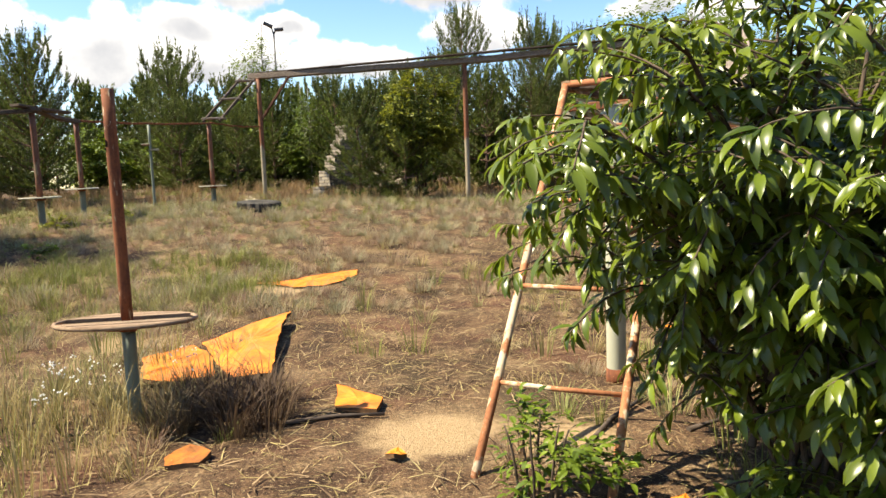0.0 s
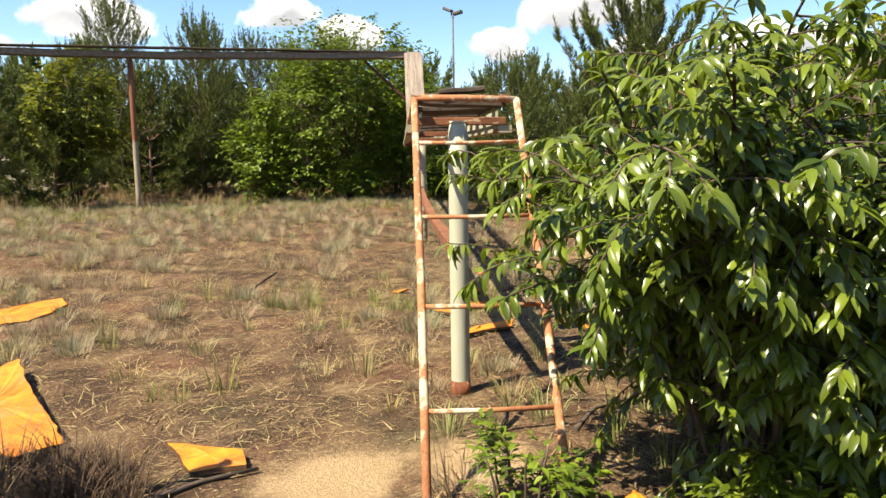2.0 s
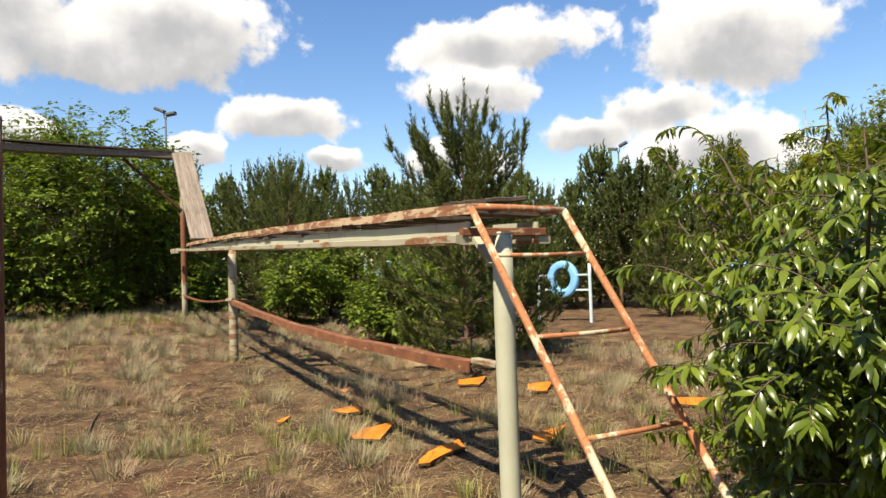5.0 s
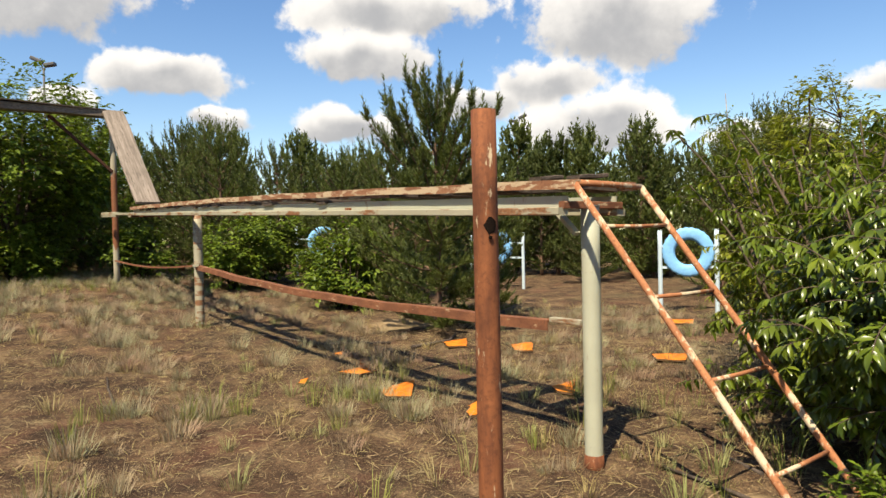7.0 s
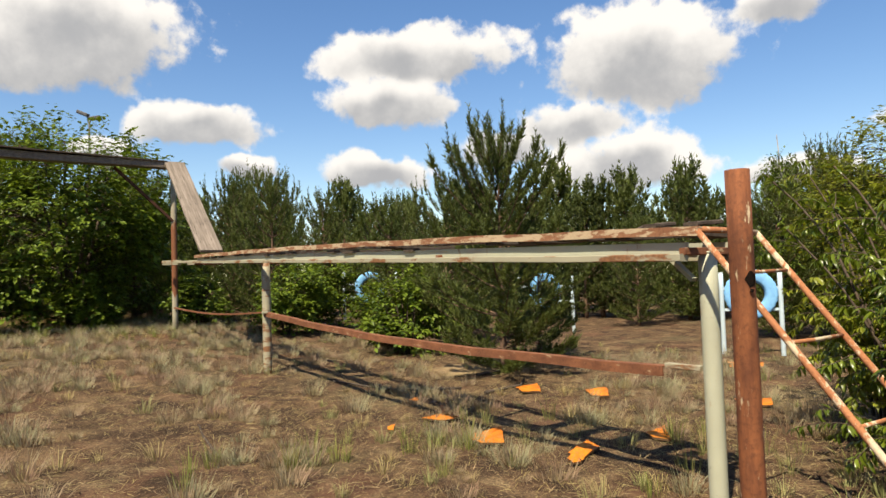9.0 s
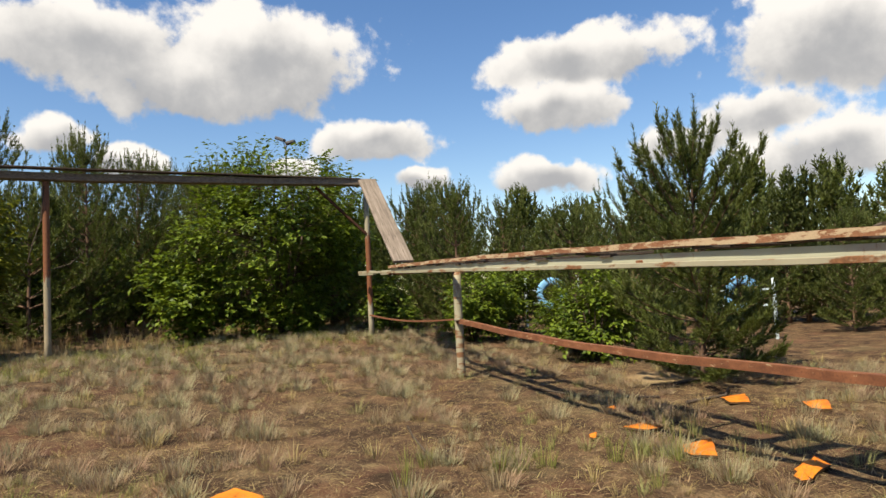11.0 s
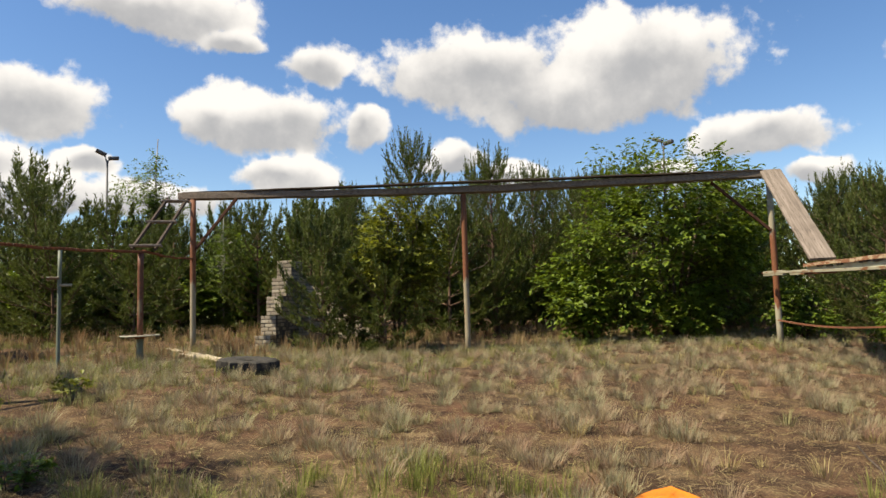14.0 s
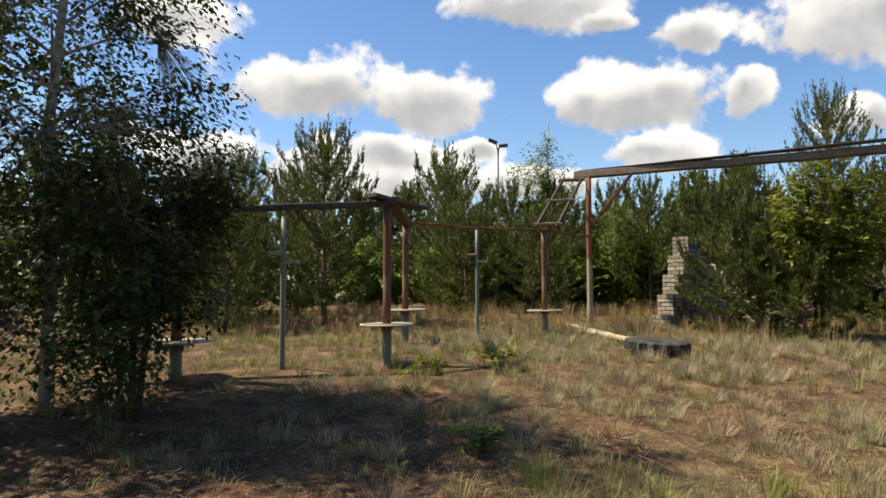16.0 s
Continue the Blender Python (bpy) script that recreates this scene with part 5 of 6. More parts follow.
def arching_bush(x0, y0, seed, shoots, label, material=None, tall=5, height=1.0):
    """Many arching shoots with side twigs, hung with long drooping leaves."""
    rng = np.random.default_rng(seed)
    g = Geo()
    bases, ways = [], []

    def shoot(p, az, el, length, sag, r, steps=9):
        d = np.array([math.cos(az) * math.cos(el), math.sin(az) * math.cos(el), math.sin(el)])
        pts = [p]
        for k in range(steps):
            p = p + d * length / steps
            d = unit_rows((d + np.array([0, 0, -sag / steps]) + rng.normal(0, 0.05, 3))[None])[0]
            if p[2] < 0.06:
                break
            pts.append(p)
        if len(pts) < 2:
            return []
        g.tube([Vector(q) for q in pts], [r * (1 - 0.8 * i / len(pts)) + 0.0015 for i in range(len(pts))], 6 if r > 0.006 else 4, cap=False)
        return pts

    def leafed(pts, lo, step):
        pts = np.array(pts)
        seg = np.linalg.norm(np.diff(pts, axis=0), axis=1)
        total = seg.sum()
        s = lo * total
        side = 1
        while s < total:
            k, left = 0, s
            while k < len(seg) - 1 and left > seg[k]:
                left -= seg[k]
                k += 1
            p = pts[k] + (pts[k + 1] - pts[k]) * left / seg[k]
            d = unit_rows((pts[k + 1] - pts[k])[None])[0]
            across = unit_rows(np.cross(d, [0.0, 0.0, 1.0])[None] + 1e-6)[0]
            bases.append(p)
            ways.append(d * 0.55 + across * side * rng.uniform(0.4, 1.1) + np.array([0, 0, -rng.uniform(0.1, 1.15)]) + rng.normal(0, 0.25, 3))
            side = -side
            s += step * rng.uniform(0.6, 1.4)
        end = unit_rows((pts[-1] - pts[-2])[None])[0]
        spin0 = rng.uniform(0, 6.283)
        for j in range(7):
            a = spin0 + j * 2.4
            bases.append(pts[-1] - end * 0.012 * j)
            ways.append(end * 0.45 + np.array([math.cos(a), math.sin(a), 0]) * 0.75 + np.array([0, 0, -rng.uniform(0.3, 1.0)]))

    for i in range(shoots):
        az = rng.uniform(0, 6.283) if i < 84 else rng.uniform(2.85, 4.3)
        el = math.radians(rng.uniform(22, 84))
        length = rng.uniform(1.1, 2.05) if el > 0.8 else rng.uniform(0.7, 1.3)
        root = np.array([rng.normal(0, 0.16), rng.normal(0, 0.16), rng.uniform(0.0, 0.7)])
        if i >= 84:
            el, length = math.radians(rng.uniform(38, 72)), rng.uniform(1.2, 1.65)
        if math.sin(az) < -0.4 and i >= 5:
            length *= 0.68
        if i >= 100:
            root = np.array([-0.55 + rng.normal(0, 0.1), -0.05 + rng.normal(0, 0.1), rng.uniform(0.2, 0.8)])
            az, el, length = rng.uniform(0, 6.283), math.radians(rng.uniform(56, 84)), rng.uniform(1.1, 1.5)
        if 1.1 < az < 2.6:
            length *= 0.6
        if i < tall:
            az, el, length = rng.uniform(-0.4, 1.4), math.radians(rng.uniform(72, 84)), rng.uniform(2.2, 2.75)
            root = np.array([0.45 + rng.normal(0, 0.2), 0.35 + rng.normal(0, 0.2), 0.1])
        length *= height
        main = shoot(root, az, el, length, rng.uniform(0.35, 1.1), 0.006 + 0.006 * length)
        if len(main) < 4:
            continue
        leafed(main, 0.34, 0.026)
        for _ in range(rng.integers(6, 10)):
            k = rng.integers(3, len(main))
            twig = shoot(main[k], az + rng.uniform(-1.5, 1.5), rng.uniform(-0.2, 0.9), rng.uniform(0.25, 0.55), rng.uniform(0.5, 1.3), 0.004, 5)
            if len(twig) > 2:
                leafed(twig, 0.12, 0.027)
    bases, ways = np.array(bases), unit_rows(np.array(ways))
    n = len(bases)
    up = np.array([0, 0, 1.0]) + unit_rows(bases * np.array([1, 1, 0.2])) * 0.5 + rng.normal(0, 0.25, (n, 3))
    spin = frames_along(ways, unit_rows(up))
    s = 0.102 * rng.uniform(0.55, 1.2, n)
    v, f = scatter(LEAF_LONG_V, LEAF_LONG_F, spin, np.stack((s * 0.95, s, s), 1), bases)
    w = thing("glossy_bush", (x0, y0, ground_at(x0, y0)), label, "bush")
    g.done("trunk", TWIG, w, "arching brown stems", True)
    put("crown", mesh_of("leaves", v, f, True), material or CHERRY, w)


def again(first, spots, label="", grow=1.0):
    for x, y, turn, size in spots:
        size *= grow
        ob = copy_thing(first, pose(x, y, ground_at(x, y), 0, 0, turn))
        ob.scale = (size, size, size * (0.94 + 0.12 * ((x * 7.3) % 1)))
        if label:
            tagged(ob, label)


def build_plants():
    # the glossy bush that hangs over the ladder
    arching_bush(1.92, 2.88, 5, 166, "dense bush of long glossy drooping green leaves by the ladder", None, 11)
    arching_bush(3.25, 1.95, 6, 84, "dense glossy green bush with drooping leaves beside another bush")
    arching_bush(3.95, 3.15, 7, 66, "tall yellow-green bush with drooping leaves and long upright shoots", YELLOW_LONG, 10, 1.05)
    broadleaf("small_leafy_shrub", 13, (0.34, 3.02), 0.46, 0.30, 0.26, 95, 6, 0.062, MAPLE, "low leafy shrub at the foot of the ladder", "shrub", long=True, low=0.05, stems=6, droop=0.1, width=1.35, lumps=6, twig_len=0.06)
    broadleaf("small_leafy_shrub", 14, (1.12, 2.36), 0.38, 0.3, 0.26, 60, 7, 0.095, CHERRY, "low glossy shrub under the large bush", "shrub", long=True, low=0.05, stems=5, droop=0.4, lumps=6, twig_len=0.1)
    for i, (x, y, h) in enumerate(((-7.70, 13.3, 0.30), (-6.85, 14.3, 0.34), (-6.42, 10.7, 0.26))):
        broadleaf("small_leafy_shrub", 30 + i, (x, y), h, h * 0.95, h * 0.9, 40, 6, 0.075, YELLOW if i < 2 else MAPLE, "low bright green seedling in dry grass", "shrub", low=0.05, stems=4, droop=0.05, lumps=5, twig_len=0.05)

    # leafy trees and bushes beyond the beam and the walkway
    broadleaf("leafy_tree", 21, (6.75, 21.4), 6.1, 2.75, 2.2, 1500, 13, 0.165, MAPLE, "dense broad green leafy tree behind the beam", "tree", low=0.02, stems=5, droop=0.3, lumps=34, twig_len=0.42)
    broadleaf("leafy_tree", 22, (9.4, 23.6), 4.9, 2.0, 1.8, 800, 12, 0.155, MAPLE, "broad green leafy tree beside the end pole", "tree", low=0.02, stems=5, droop=0.3, lumps=26, twig_len=0.4)
    broadleaf("yellow_tree", 23, (-0.95, 22.5), 4.1, 1.25, 1.2, 1000, 9, 0.14, YELLOW, "yellow-green leafy tree behind the beam", "tree", low=0.25, stems=4, droop=0.25, lumps=22, twig_len=0.26)
    b = broadleaf("leafy_bush", 24, (9.4, 16.4), 1.85, 1.0, 0.95, 420, 9, 0.14, MAPLE, "round green leafy bush behind the walkway", "bush", group="green bushes", low=0.02, stems=6, droop=0.3, lumps=18, twig_len=0.26)
    again(b, [(8.75, 12.2, 70, 1.0), (9.6, 13.35, 130, 0.85), (8.75, 18.9, 200, 0.85), (11.6, 17.4, 20, 1.1), (6.6, 20.3, 300, 0.75), (4.7, 22.4, 250, 1.4), (-9.2, 30.9, 40, 1.7), (-7.0, 30.6, 90, 1.5), (-5.3, 29.4, 10, 1.5), (-4.3, 30.2, 200, 1.9), (-1.2, 29.2, 140, 1.5), (1.4, 28.4, 320, 1.4), (-11.6, 30.0, 220, 1.5), (5.2, 29.4, 60, 1.5), (6.9, 30.8, 130, 1.7), (8.8, 30.2, 210, 1.6), (11.2, 29.6, 10, 1.5), (14.6, 28.6, 100, 1.6), (3.2, 30.4, 270, 1.5), (-14.6, 29.0, 330, 1.5)])

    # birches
    # the next three crowns have backlit shade put into their leaf colour
    broadleaf("birch_tree", 41, (-10.95, 10.75), 7.8, 1.75, 1.75, 3300, 8, 0.088, BACKLIT_BIRCH, "birch with leaves coloured dark as if backlit, and a pale trunk", "birch", BIRCH_BARK, low=0.02, stems=1, droop=0.5, lumps=44, twig_len=0.3)
    broadleaf("birch_tree", 45, (-12.0, 7.9), 7.0, 2.0, 2.2, 1300, 8, 0.11, BACKLIT_BIRCH, "leafy birch beside the clearing, casting broad shade", "birch", BIRCH_BARK, low=0.05, stems=1, droop=0.5, lumps=24, twig_len=0.3)
    broadleaf("birch_bush", 42, (-9.85, 10.7), 2.9, 1.1, 1.1, 1300, 8, 0.082, BACKLIT_BIRCH, "leafy birch growth coloured dark for shade at the foot of the tree", "bush", low=0.02, stems=5, droop=0.4, lumps=10, twig_len=0.22)
    b2 = broadleaf("birch_tree", 43, (-8.2, 31.5), 7.8, 1.35, 1.35, 820, 8, 0.12, MAPLE, "slim light green birch with a pale trunk among pines", "birch", BIRCH_BARK, group="slim birches", low=0.04, stems=1, droop=0.5, lumps=16, twig_len=0.3)
    again(b2, [(-5.75, 28.6, 80, 0.60), (-4.5, 31.0, 15, 0.66), (-7.1, 33.2, 190, 0.7), (-10.6, 33.0, 160, 0.66), (-3.0, 34.5, 230, 0.74), (20.5, 16.5, 40, 0.72), (14.6, 5.1, 120, 0.66), (17.0, 2.6, 300, 0.7), (17.6, 26.0, 210, 0.78), (14.0, 31.0, 10, 0.8), (-13.5, 33.5, 55, 0.6)])
    yb = broadleaf("yellow_tree", 44, (12.4, 2.9), 4.4, 1.6, 1.5, 900, 9, 0.12, YELLOW, "airy yellow-green leafy tree behind the glossy bush", "tree", low=0.1, stems=4, droop=0.35, lumps=13, twig_len=0.3)
    again(yb, [(10.0, 1.3, 90, 0.8), (15.5, 0.5, 200, 1.1)])

    # pines by name of their place
    lab = "young green pine with upright candle shoots"
    main = pine(51, 4.7, 1.85, (6.75, 9.0), "bushy young pine behind the walkway", needles=44, candle=0.38, bare=0.02, thick=0.017, gap=0.10)
    pine(52, 5.8, 2.3, (-13.3, 22.2), "large dark open-crowned pine beyond the discs", needles=28, candle=0.42, bare=0.10)
    v1 = pine(53, 4.9, 1.75, (11.2, 18.6), lab, needles=22, candle=0.44)
    v2 = pine(54, 3.85, 1.4, (-2.95, 22.5), "young green pine in front of the brick wall", needles=22, candle=0.36)
    v3 = pine(55, 3.35, 1.55, (-1.45, 21.9), "low spreading young pine beside the yellow-green tree", needles=22, candle=0.36)
    v4 = pine(56, 7.2, 2.1, (0.6, 27.4), "tall dark pine behind the yellow-green tree", needles=20, candle=0.50)
    again(v1, [(12.4, 21.6, 60, 0.9), (10.6, 24.2, 200, 0.9), (15.6, 20.3, 90, 0.82), (17.5, 18.2, 170, 0.85), (13.6, 13.4, 250, 0.7), (19.5, 14.5, 310, 0.86), (17.6, 9.4, 40, 0.66), (14.9, 4.0, 120, 0.85), (20.5, 8.0, 75, 0.78), (-15.6, 25.0, 10, 0.95), (-18.5, 24.0, 140, 0.9), (-11.4, 28.5, 190, 0.95)], grow=1.16)
    again(v1, [(10.6, 12.3, 60, 0.92), (14.2, 5.2, 60, 0.8)])
    again(v2, [(-4.6, 28.2, 30, 0.9), (-12.4, 31.5, 30, 1.3), (-9.6, 30.6, 120, 0.95), (-7.4, 29.0, 200, 0.8), (-5.7, 31.5, 300, 1.0), (-2.6, 30.5, 250, 0.95), (9.1, 27.5, 60, 1.2), (12.5, 27.0, 10, 1.15), (15.6, 24.0, 80, 1.05)], grow=1.42)
    again(v2, [(8.9, 9.2, 150, 0.75)])
    again(v3, [(-2.15, 22.75, 150, 0.66), (1.3, 25.6, 120, 1.1), (-3.0, 27.2, 40, 1.1), (-16.6, 22.0, 50, 1.1), (-20.5, 21.5, 20, 1.2), (-14.8, 19.8, 90, 0.8), (13.2, 15.6, 160, 1.0), (-10.4, 26.8, 260, 0.95), (-8.2, 26.6, 20, 0.85)], grow=1.3)
    again(v4, [(4.6, 32.5, 70, 0.92), (7.4, 31.0, 150, 0.88), (-0.8, 33.5, 220, 0.82), (5.4, 28.2, 300, 0.8), (6.9, 26.8, 20, 0.74), (10.4, 32.0, 190, 0.86), (-20.0, 29.0, 40, 0.9), (-24.0, 26.0, 100, 0.9)], grow=1.12)
    again(v4, [(3.1, 26.3, 70, 0.9)])

    # the wood all around
    far1 = pine(61, 7.6, 2.2, (-30, 34), "dark pine in the wood around the clearing", needles=9, long=0.26, thick=0.080, candle=0.5, whorl=0.5, gap=0.30, twigs=60, sides=3)
    far2 = pine(62, 6.8, 2.1, (30, 30), "dark pine in the wood around the clearing", needles=9, long=0.26, thick=0.080, candle=0.5, whorl=0.5, gap=0.30, twigs=60, sides=3, olive=True)
    far3 = pine(63, 8.2, 2.1, (0, 42), "dark pine in the wood around the clearing", needles=7, long=0.34, thick=0.115, candle=0.55, whorl=0.5, gap=0.27, twigs=60, sides=3)
    rng = random.Random(77)
    for i in range(104):
        a = radians(-75 + 190 * (i + rng.uniform(-0.5, 0.5)) / 104)
        d = rng.uniform(34, 44) if i % 2 else rng.uniform(44, 62)
        if a > radians(55):
            d *= 0.72
        x, y = -2 + d * math.sin(a), 3 + d * math.cos(a)
        if y < -6 and x > -4:
            continue
        again((far1, far2, far3)[i % 3], [(x, y, rng.uniform(0, 360), rng.uniform(0.62, 0.95) * (1.0 if d < 44 else 1.08))])
    for i in range(44):
        a = radians(-72 + 180 * (i + rng.uniform(-0.4, 0.4)) / 44)
        d = rng.uniform(29, 35) * (0.78 if a > radians(60) else 1.0)
        again((far1, far2, far3)[i % 3], [(-2 + d * math.sin(a), 3 + d * math.cos(a), rng.uniform(0, 360), rng.uniform(0.60, 0.78))])
    for i in range(18):
        a = radians(118 + 166 * (i + rng.uniform(-0.4, 0.4)) / 18)
        d = rng.uniform(20, 34)
        again((far1, far2, far3)[i % 3], [(-2 + d * math.sin(a), 3 + d * math.cos(a), rng.uniform(0, 360), rng.uniform(0.85, 1.1))])


build_plants()

# ---- grass, litter, twigs ----


def tuft(rng, blades, height, lean, thick):
    v, f = [], []
    for _ in range(blades):
        a, r = rng.uniform(0, 6.283), rng.uniform(0, 1) ** 0.5 * 0.08
        out = np.array([math.cos(a), math.sin(a), 0])
        b = out * r
        h = height * rng.uniform(0.55, 1.1)
        side = np.array([-out[1], out[0], 0]) * thick
        bend = lean * rng.uniform(0.3, 1.3)
        m = b + out * bend * h * 0.35 + np.array([0, 0, h * 0.6])
        t = b + out * bend * h + np.array([0, 0, h * rng.uniform(0.8, 1.0)])
        k = len(v)
        v += [b - side, b + side, m - side * 0.7, m + side * 0.7, t]
        f += [(k, k + 1, k + 3), (k, k + 3, k + 2), (k + 2, k + 3, k + 4)]
    return np.array(v), np.array(f)


def cushion(rng, blades, height, lean, thick):
    """A dense round cushion of hair-fine blades."""
    v, f = [], []
    for _ in range(blades):
        a, r = rng.uniform(0, 6.283), rng.uniform(0, 1) ** 0.5
        out = np.array([math.cos(a), math.sin(a), 0])
        aim = a + rng.normal(0, 0.5)
        way = np.array([math.cos(aim), math.sin(aim), 0])
        b = out * r * 0.095 + np.array([rng.normal(0, 0.012), rng.normal(0, 0.012), 0])
        h = height * (rng.uniform(0.35, 0.8) if rng.uniform() < 0.55 else rng.uniform(0.8, 1.2))
        tilt = lean * (0.25 + 0.75 * r) * rng.uniform(0.2, 1.35)
        side = np.array([-math.sin(aim + 0.8), math.cos(aim + 0.8), 0]) * thick
        m = b + (way * math.sin(tilt * 0.7) + np.array([0, 0, math.cos(tilt * 0.7)])) * h * 0.55
        t = m + (way * math.sin(tilt * 1.25) + np.array([0, 0, math.cos(tilt * 1.25)])) * h * 0.5
        k = len(v)
        v += [b - side, b + side, m + side * 0.8, m - side * 0.8, t]
        f += [(k, k + 1, k + 2), (k, k + 2, k + 3), (k + 3, k + 2, k + 4)]
    return np.array(v), np.array(f)


def open_ground(x, y):
    """How thickly the clearing is grown: less on the bare middle, more towards the edges."""
    return 0.5 + 0.5 * np.sin(x * 0.9 + 1.3 * np.sin(y * 0.55)) * np.sin(y * 0.8 + 1.1 * np.sin(x * 0.7))


def spread_points(rng, n, x0, x1, y0, y1, keep):
    x, y = rng.uniform(x0, x1, n * 4), rng.uniform(y0, y1, n * 4)
    ok = (rng.uniform(0, 1, n * 4) < keep(x, y)) & (((x + 0.13) ** 2 + (y - 3.95) ** 2) > 0.25)
    x, y = x[ok][:n], y[ok][:n]
    return x, y, rise(x, y) + bumps(x, y)


def grass(name, seed, n, area, keep, blades, height, lean, thick, material, label, sizes=(0.5, 1.45), shape=tuft):
    rng = np.random.default_rng(seed)
    x, y, z = spread_points(rng, n, *area, keep)
    kinds = [shape(rng, blades, height, lean, thick) for _ in range(5)]
    vs, fs, first = [], [], 0
    which = rng.integers(0, 5, len(x))
    for k, (tv, tf) in enumerate(kinds):
        sel = which == k
        m = int(sel.sum())
        a = rng.uniform(0, 6.283, m)
        c, s, o = np.cos(a), np.sin(a), np.zeros(m)
        spin = np.stack((np.stack((c, -s, o), 1), np.stack((s, c, o), 1), np.stack((o, o, o + 1), 1)), 1)
        v, f = scatter(tv, tf, spin, rng.uniform(*sizes, m), np.stack((x[sel], y[sel], z[sel] - 0.01), 1))
        vs.append(v)
        fs.append(f + first)
        first += len(v)
    ob = put(name, mesh_of(name, np.concatenate(vs), np.concatenate(fs)), material)
    return tagged(ob, label, "grass", kind="stuff")


AREA = (-13, 12, 1.2, 25)
def mound(x, y):
    """The dry rise in the middle of the clearing, where the cushions stand close."""
    return smooth_step(-7.0, -3.0, x) * smooth_step(4.0, 6.5, y)


def crest(x, y):
    """The band before the trees, where the grass closes."""
    return smooth_step(11.5, 16.0, y - 0.3 * x)


GREEN_SPOTS = (1350, (-9, 10, 4.5, 23), lambda x, y: np.maximum((0.02 + 0.98 * smooth_step(0.55, 0.8, open_ground(x * 2.0, y * 1.9))) * (0.15 + 0.85 * mound(x, y)), 0.5 * crest(x, y)))
DRY_SPOTS = (850, (-8, 10, 3.5, 20), lambda x, y: (0.03 + 0.97 * smooth_step(0.55, 0.8, open_ground(x * 1.9 + 2, y * 2.1))) * (0.25 + 0.75 * mound(x, y)))
grass("pale_hair_grass", 1, *GREEN_SPOTS, 96, 0.165, 1.0, 0.0023, HAIR_GREEN, "pale grey-green hair grass in round cushions", (0.5, 1.6), cushion)
grass("dry_hair_grass", 2, *DRY_SPOTS, 84, 0.155, 1.1, 0.0023, HAIR_PINK, "pinkish straw hair grass in round cushions", (0.5, 1.6), cushion)
grass("dead_grass_bases", 1, *GREEN_SPOTS, 26, 0.085, 1.3, 0.003, DEAD_BASE, "rusty brown dead blades round the feet of the cushions", (0.6, 1.8), cushion)
grass("thin_meadow_grass", 13, 950, (-13, -2.5, 8, 21), lambda x, y: 0.25 + 0.75 * smooth_step(0.3, 0.7, open_ground(x * 1.3, y * 1.2)), 16, 0.12, 0.85, 0.0024, GRASS_FRESH, "thin green meadow grass", (0.5, 1.3))
grass("straw_tufts", 3, 650, AREA, lambda x, y: 0.2 + 0.8 * smooth_step(0.4, 0.75, open_ground(x * 1.5 + 2, y * 1.8)), 34, 0.14, 1.0, 0.0022, GRASS_STRAW, "straw-coloured dry grass tufts")
grass("grey_green_tufts", 11, 500, (-13, 12, 1.2, 25), lambda x, y: 0.8 - 0.5 * mound(x, y), 46, 0.165, 0.85, 0.0024, GRASS_GREEN, "grey-green bunch grass in small tufts")
grass("edge_grass", 4, 1700, (-16, 12, 12, 27), lambda x, y: smooth_step(13, 20, y - 0.3 * x) * 0.9, 20, 0.19, 0.7, 0.0036, GRASS_FRESH, "taller green grass along the trees")
grass("tall_dry_grass", 5, 900, (-16, 12, 15, 28), lambda x, y: smooth_step(19, 23, y - 0.2 * x), 20, 0.42, 0.4, 0.0045, GRASS_PINK, "tall brown dry grass at the edge of the wood")
grass("near_green_grass", 6, 300, (-8, 4, 2.2, 9), lambda x, y: np.where(x < -2.2, 0.8, np.where(x > 0.9, 0.25, 0.1)), 26, 0.24, 0.6, 0.0026, GRASS_FRESH, "sparse green meadow grass")
grass("meadow_clump", 12, 300, (-6.2, -2.2, 6.2, 10.5), lambda x, y: 0.15 + 0.8 * smooth_step(0.4, 0.7, open_ground(x * 2.1, y * 2.0)), 28, 0.2, 0.65, 0.0024, GRASS_FRESH, "yellow-green meadow grass in clumps")


# added weeds, coloured dark, where the near pole's disc throws its shadow
grass("shadow_weed_clump", 9, 60, (-1.75, -1.05, 3.9, 4.75), lambda x, y: 0.8 + 0 * x, 40, 0.24, 0.9, 0.0027, DISC_SHADOW_WEED, "added brown weeds coloured dark as the disc's shadow, by the orange boards")
grass("pole_foot_grass", 10, 90, (-3.4, -1.6, 3.2, 4.8), lambda x, y: 0.8 + 0 * x, 26, 0.27, 0.55, 0.0025, GRASS_STRAW, "dry straw grass around the foot of the pole")


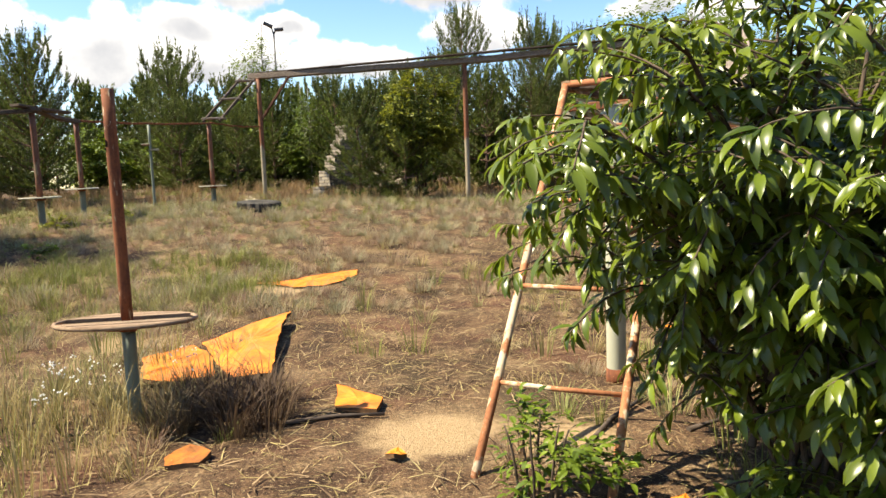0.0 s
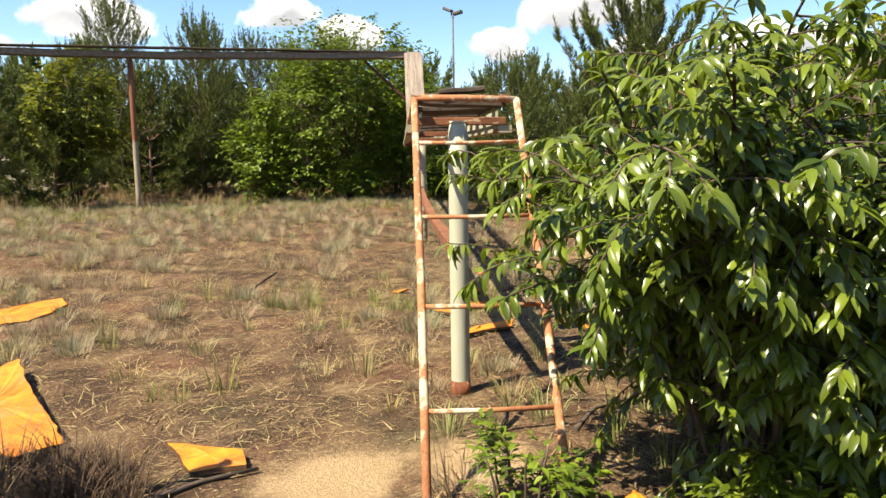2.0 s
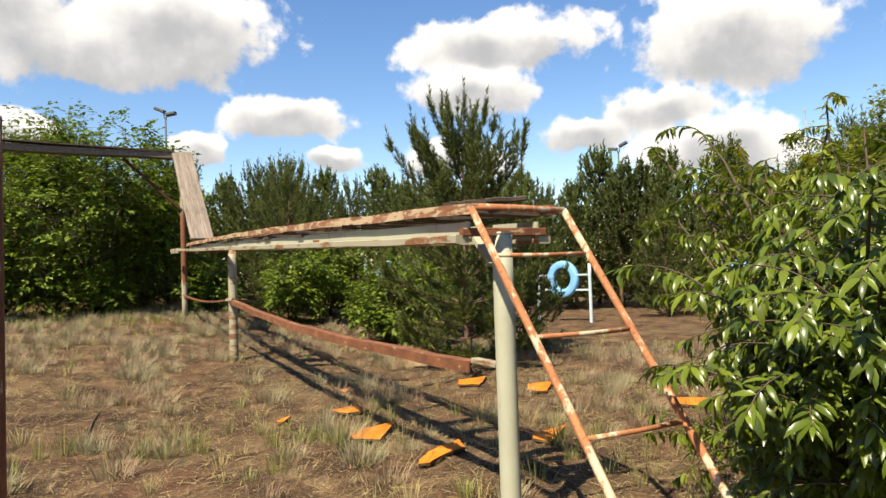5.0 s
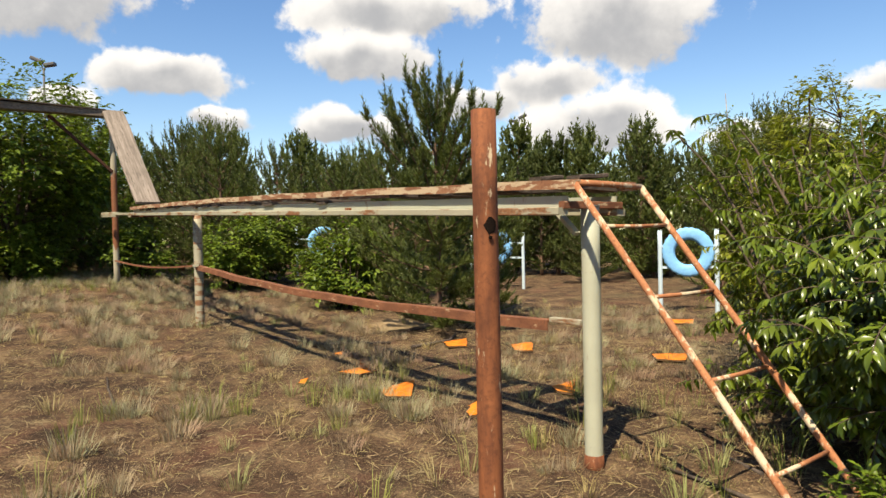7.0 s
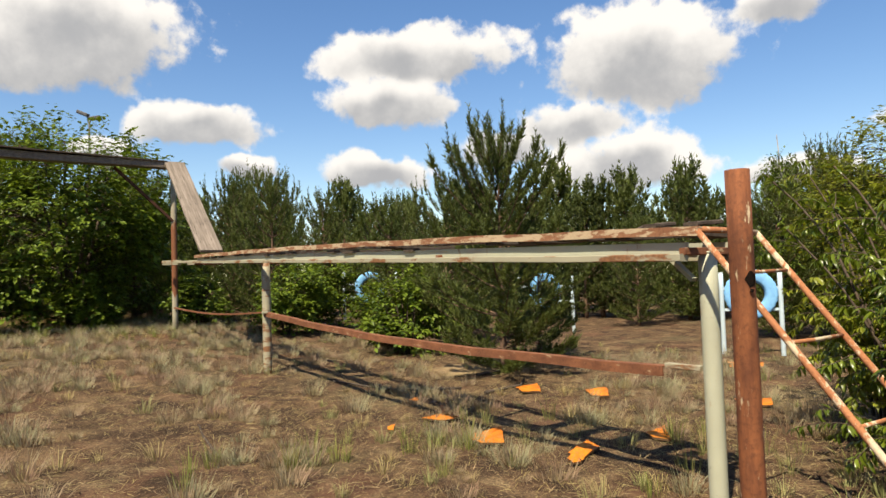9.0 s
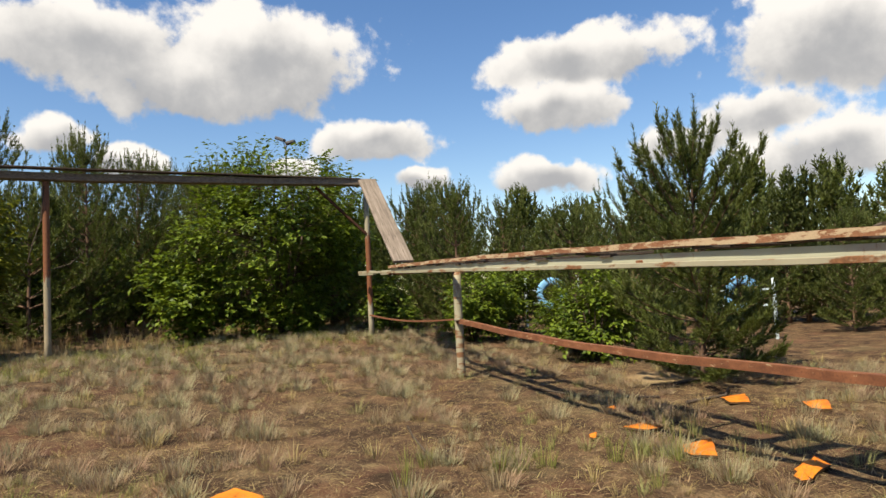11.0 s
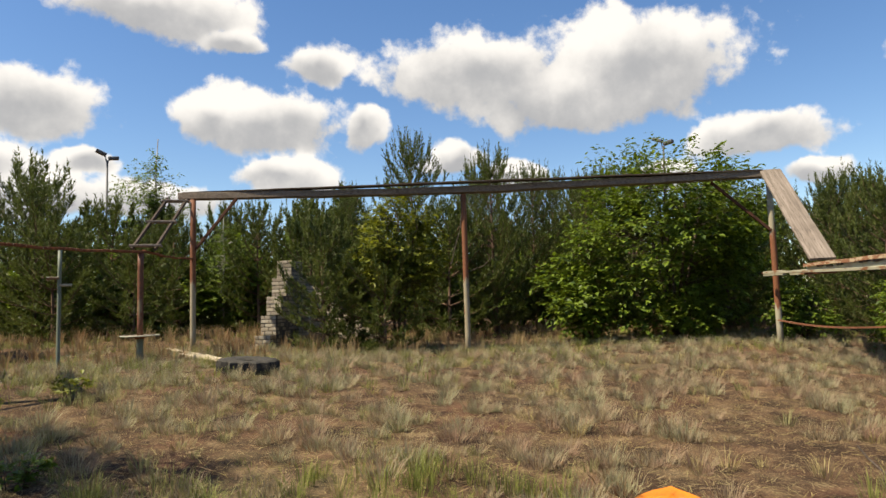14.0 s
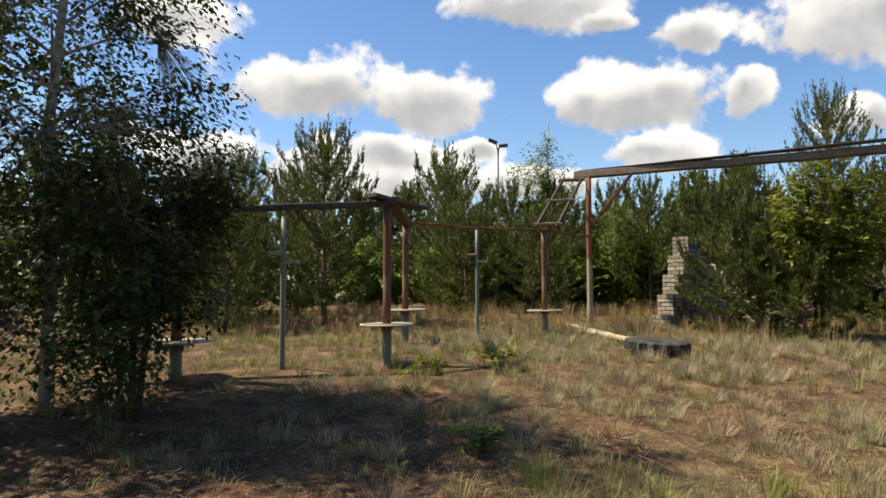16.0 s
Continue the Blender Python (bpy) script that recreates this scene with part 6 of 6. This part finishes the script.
def litter(name, seed, n, area, length, wide, material, label):
    rng = np.random.default_rng(seed)
    x, y, z = spread_points(rng, n, *area, lambda a, b: 0.35 + 0.6 * open_ground(a * 1.7, b * 1.4))
    m = len(x)
    a = rng.uniform(0, 6.283, m)
    d = np.stack((np.cos(a), np.sin(a), rng.uniform(-0.12, 0.35, m)), 1)
    spin = frames_along(d, np.stack((rng.normal(0, 0.3, m), rng.normal(0, 0.3, m), np.ones(m)), 1))
    tv, tf = [(-0.5, 0, 0), (0.5, 0, 0), (0.4, 0.5, 0.04), (-0.4, 0.5, 0.04), (0, 1, 0)], [(0, 1, 2), (0, 2, 3), (3, 2, 4)]
    ln = length * rng.uniform(0.4, 1.4, m)
    v, f = scatter(tv, tf, spin, np.stack((np.full(m, wide) * rng.uniform(0.6, 1.5, m), ln, ln), 1), np.stack((x, y, z + 0.006), 1))
    return tagged(put(name, mesh_of(name, v, f), material), label, "litter", kind="stuff")


litter("ground_litter", 7, 34000, (-11, 9, 1.5, 15), 0.12, 0.007, LITTER, "dead straw and needles strewn over the soil")
litter("pale_straw", 8, 18000, (-9, 7, 2, 13), 0.13, 0.0045, GRASS_STRAW, "pale dry straw lying on the soil")


def stick(points, r, label="grey dead stick lying on the soil"):
    (x, y), rest = points[0], points
    z0 = ground_at(x, y)
    w = thing("stick", (x, y, z0), label, "stick", "dead sticks")
    pts = [Vector((a - x, b - y, ground_at(a, b) - z0 + r * 1.2)) for a, b in rest]
    Geo().tube(pts, [r * (1 - 0.5 * i / len(pts)) for i in range(len(pts))], 7).done("wood", DARK_WOOD, w, smooth=True)


stick([(-1.35, 4.05), (-1.0, 4.12), (-0.7, 4.2), (-0.42, 4.22)], 0.017)
stick([(0.72, 9.3), (1.05, 9.85), (1.3, 10.2)], 0.014)
stick([(5.2, 9.0), (4.6, 9.9), (4.5, 10.9)], 0.02)
stick([(0.55, 3.4), (0.85, 3.9), (1.15, 4.3)], 0.016)
stick([(1.2, 3.7), (1.55, 3.95), (1.9, 4.0)], 0.014)
stick([(6.3, 9.3), (7.0, 9.1), (7.7, 9.3)], 0.03, "pale dead stick lying under the pine")
stick([(4.8, 8.4), (5.6, 8.2), (6.2, 8.4)], 0.025)


def flower_plant(x, y, h, seed):
    rng = random.Random(seed)
    w = thing("white_flower", (x, y, ground_at(x, y)), "thin weed with tiny white flower heads", "flower", "white flowers")
    g, p = Geo(), Geo()
    for _ in range(7):
        e = Vector((rng.uniform(-0.12, 0.12), rng.uniform(-0.12, 0.12), h * rng.uniform(0.6, 1.0)))
        g.tube([(0, 0, 0), e * 0.5 + Vector((0, 0, 0.03)), e], [0.003, 0.002, 0.0015], 4)
        for _ in range(3):
            c = e + Vector((rng.uniform(-0.02, 0.02), rng.uniform(-0.02, 0.02), rng.uniform(-0.01, 0.02)))
            p.tube([c, c + Vector((0, 0, 0.006))], [0.006, 0.004], 6)
    g.done("stalks", GRASS_FRESH, w)
    p.done("petals", FLOWER, w, "tiny white flower heads")


for i, (x, y) in enumerate(((-2.35, 4.15), (-2.15, 4.35), (-2.5, 4.4), (-1.75, 4.6), (-2.2, 3.95))):
    flower_plant(x, y, 0.33, i)
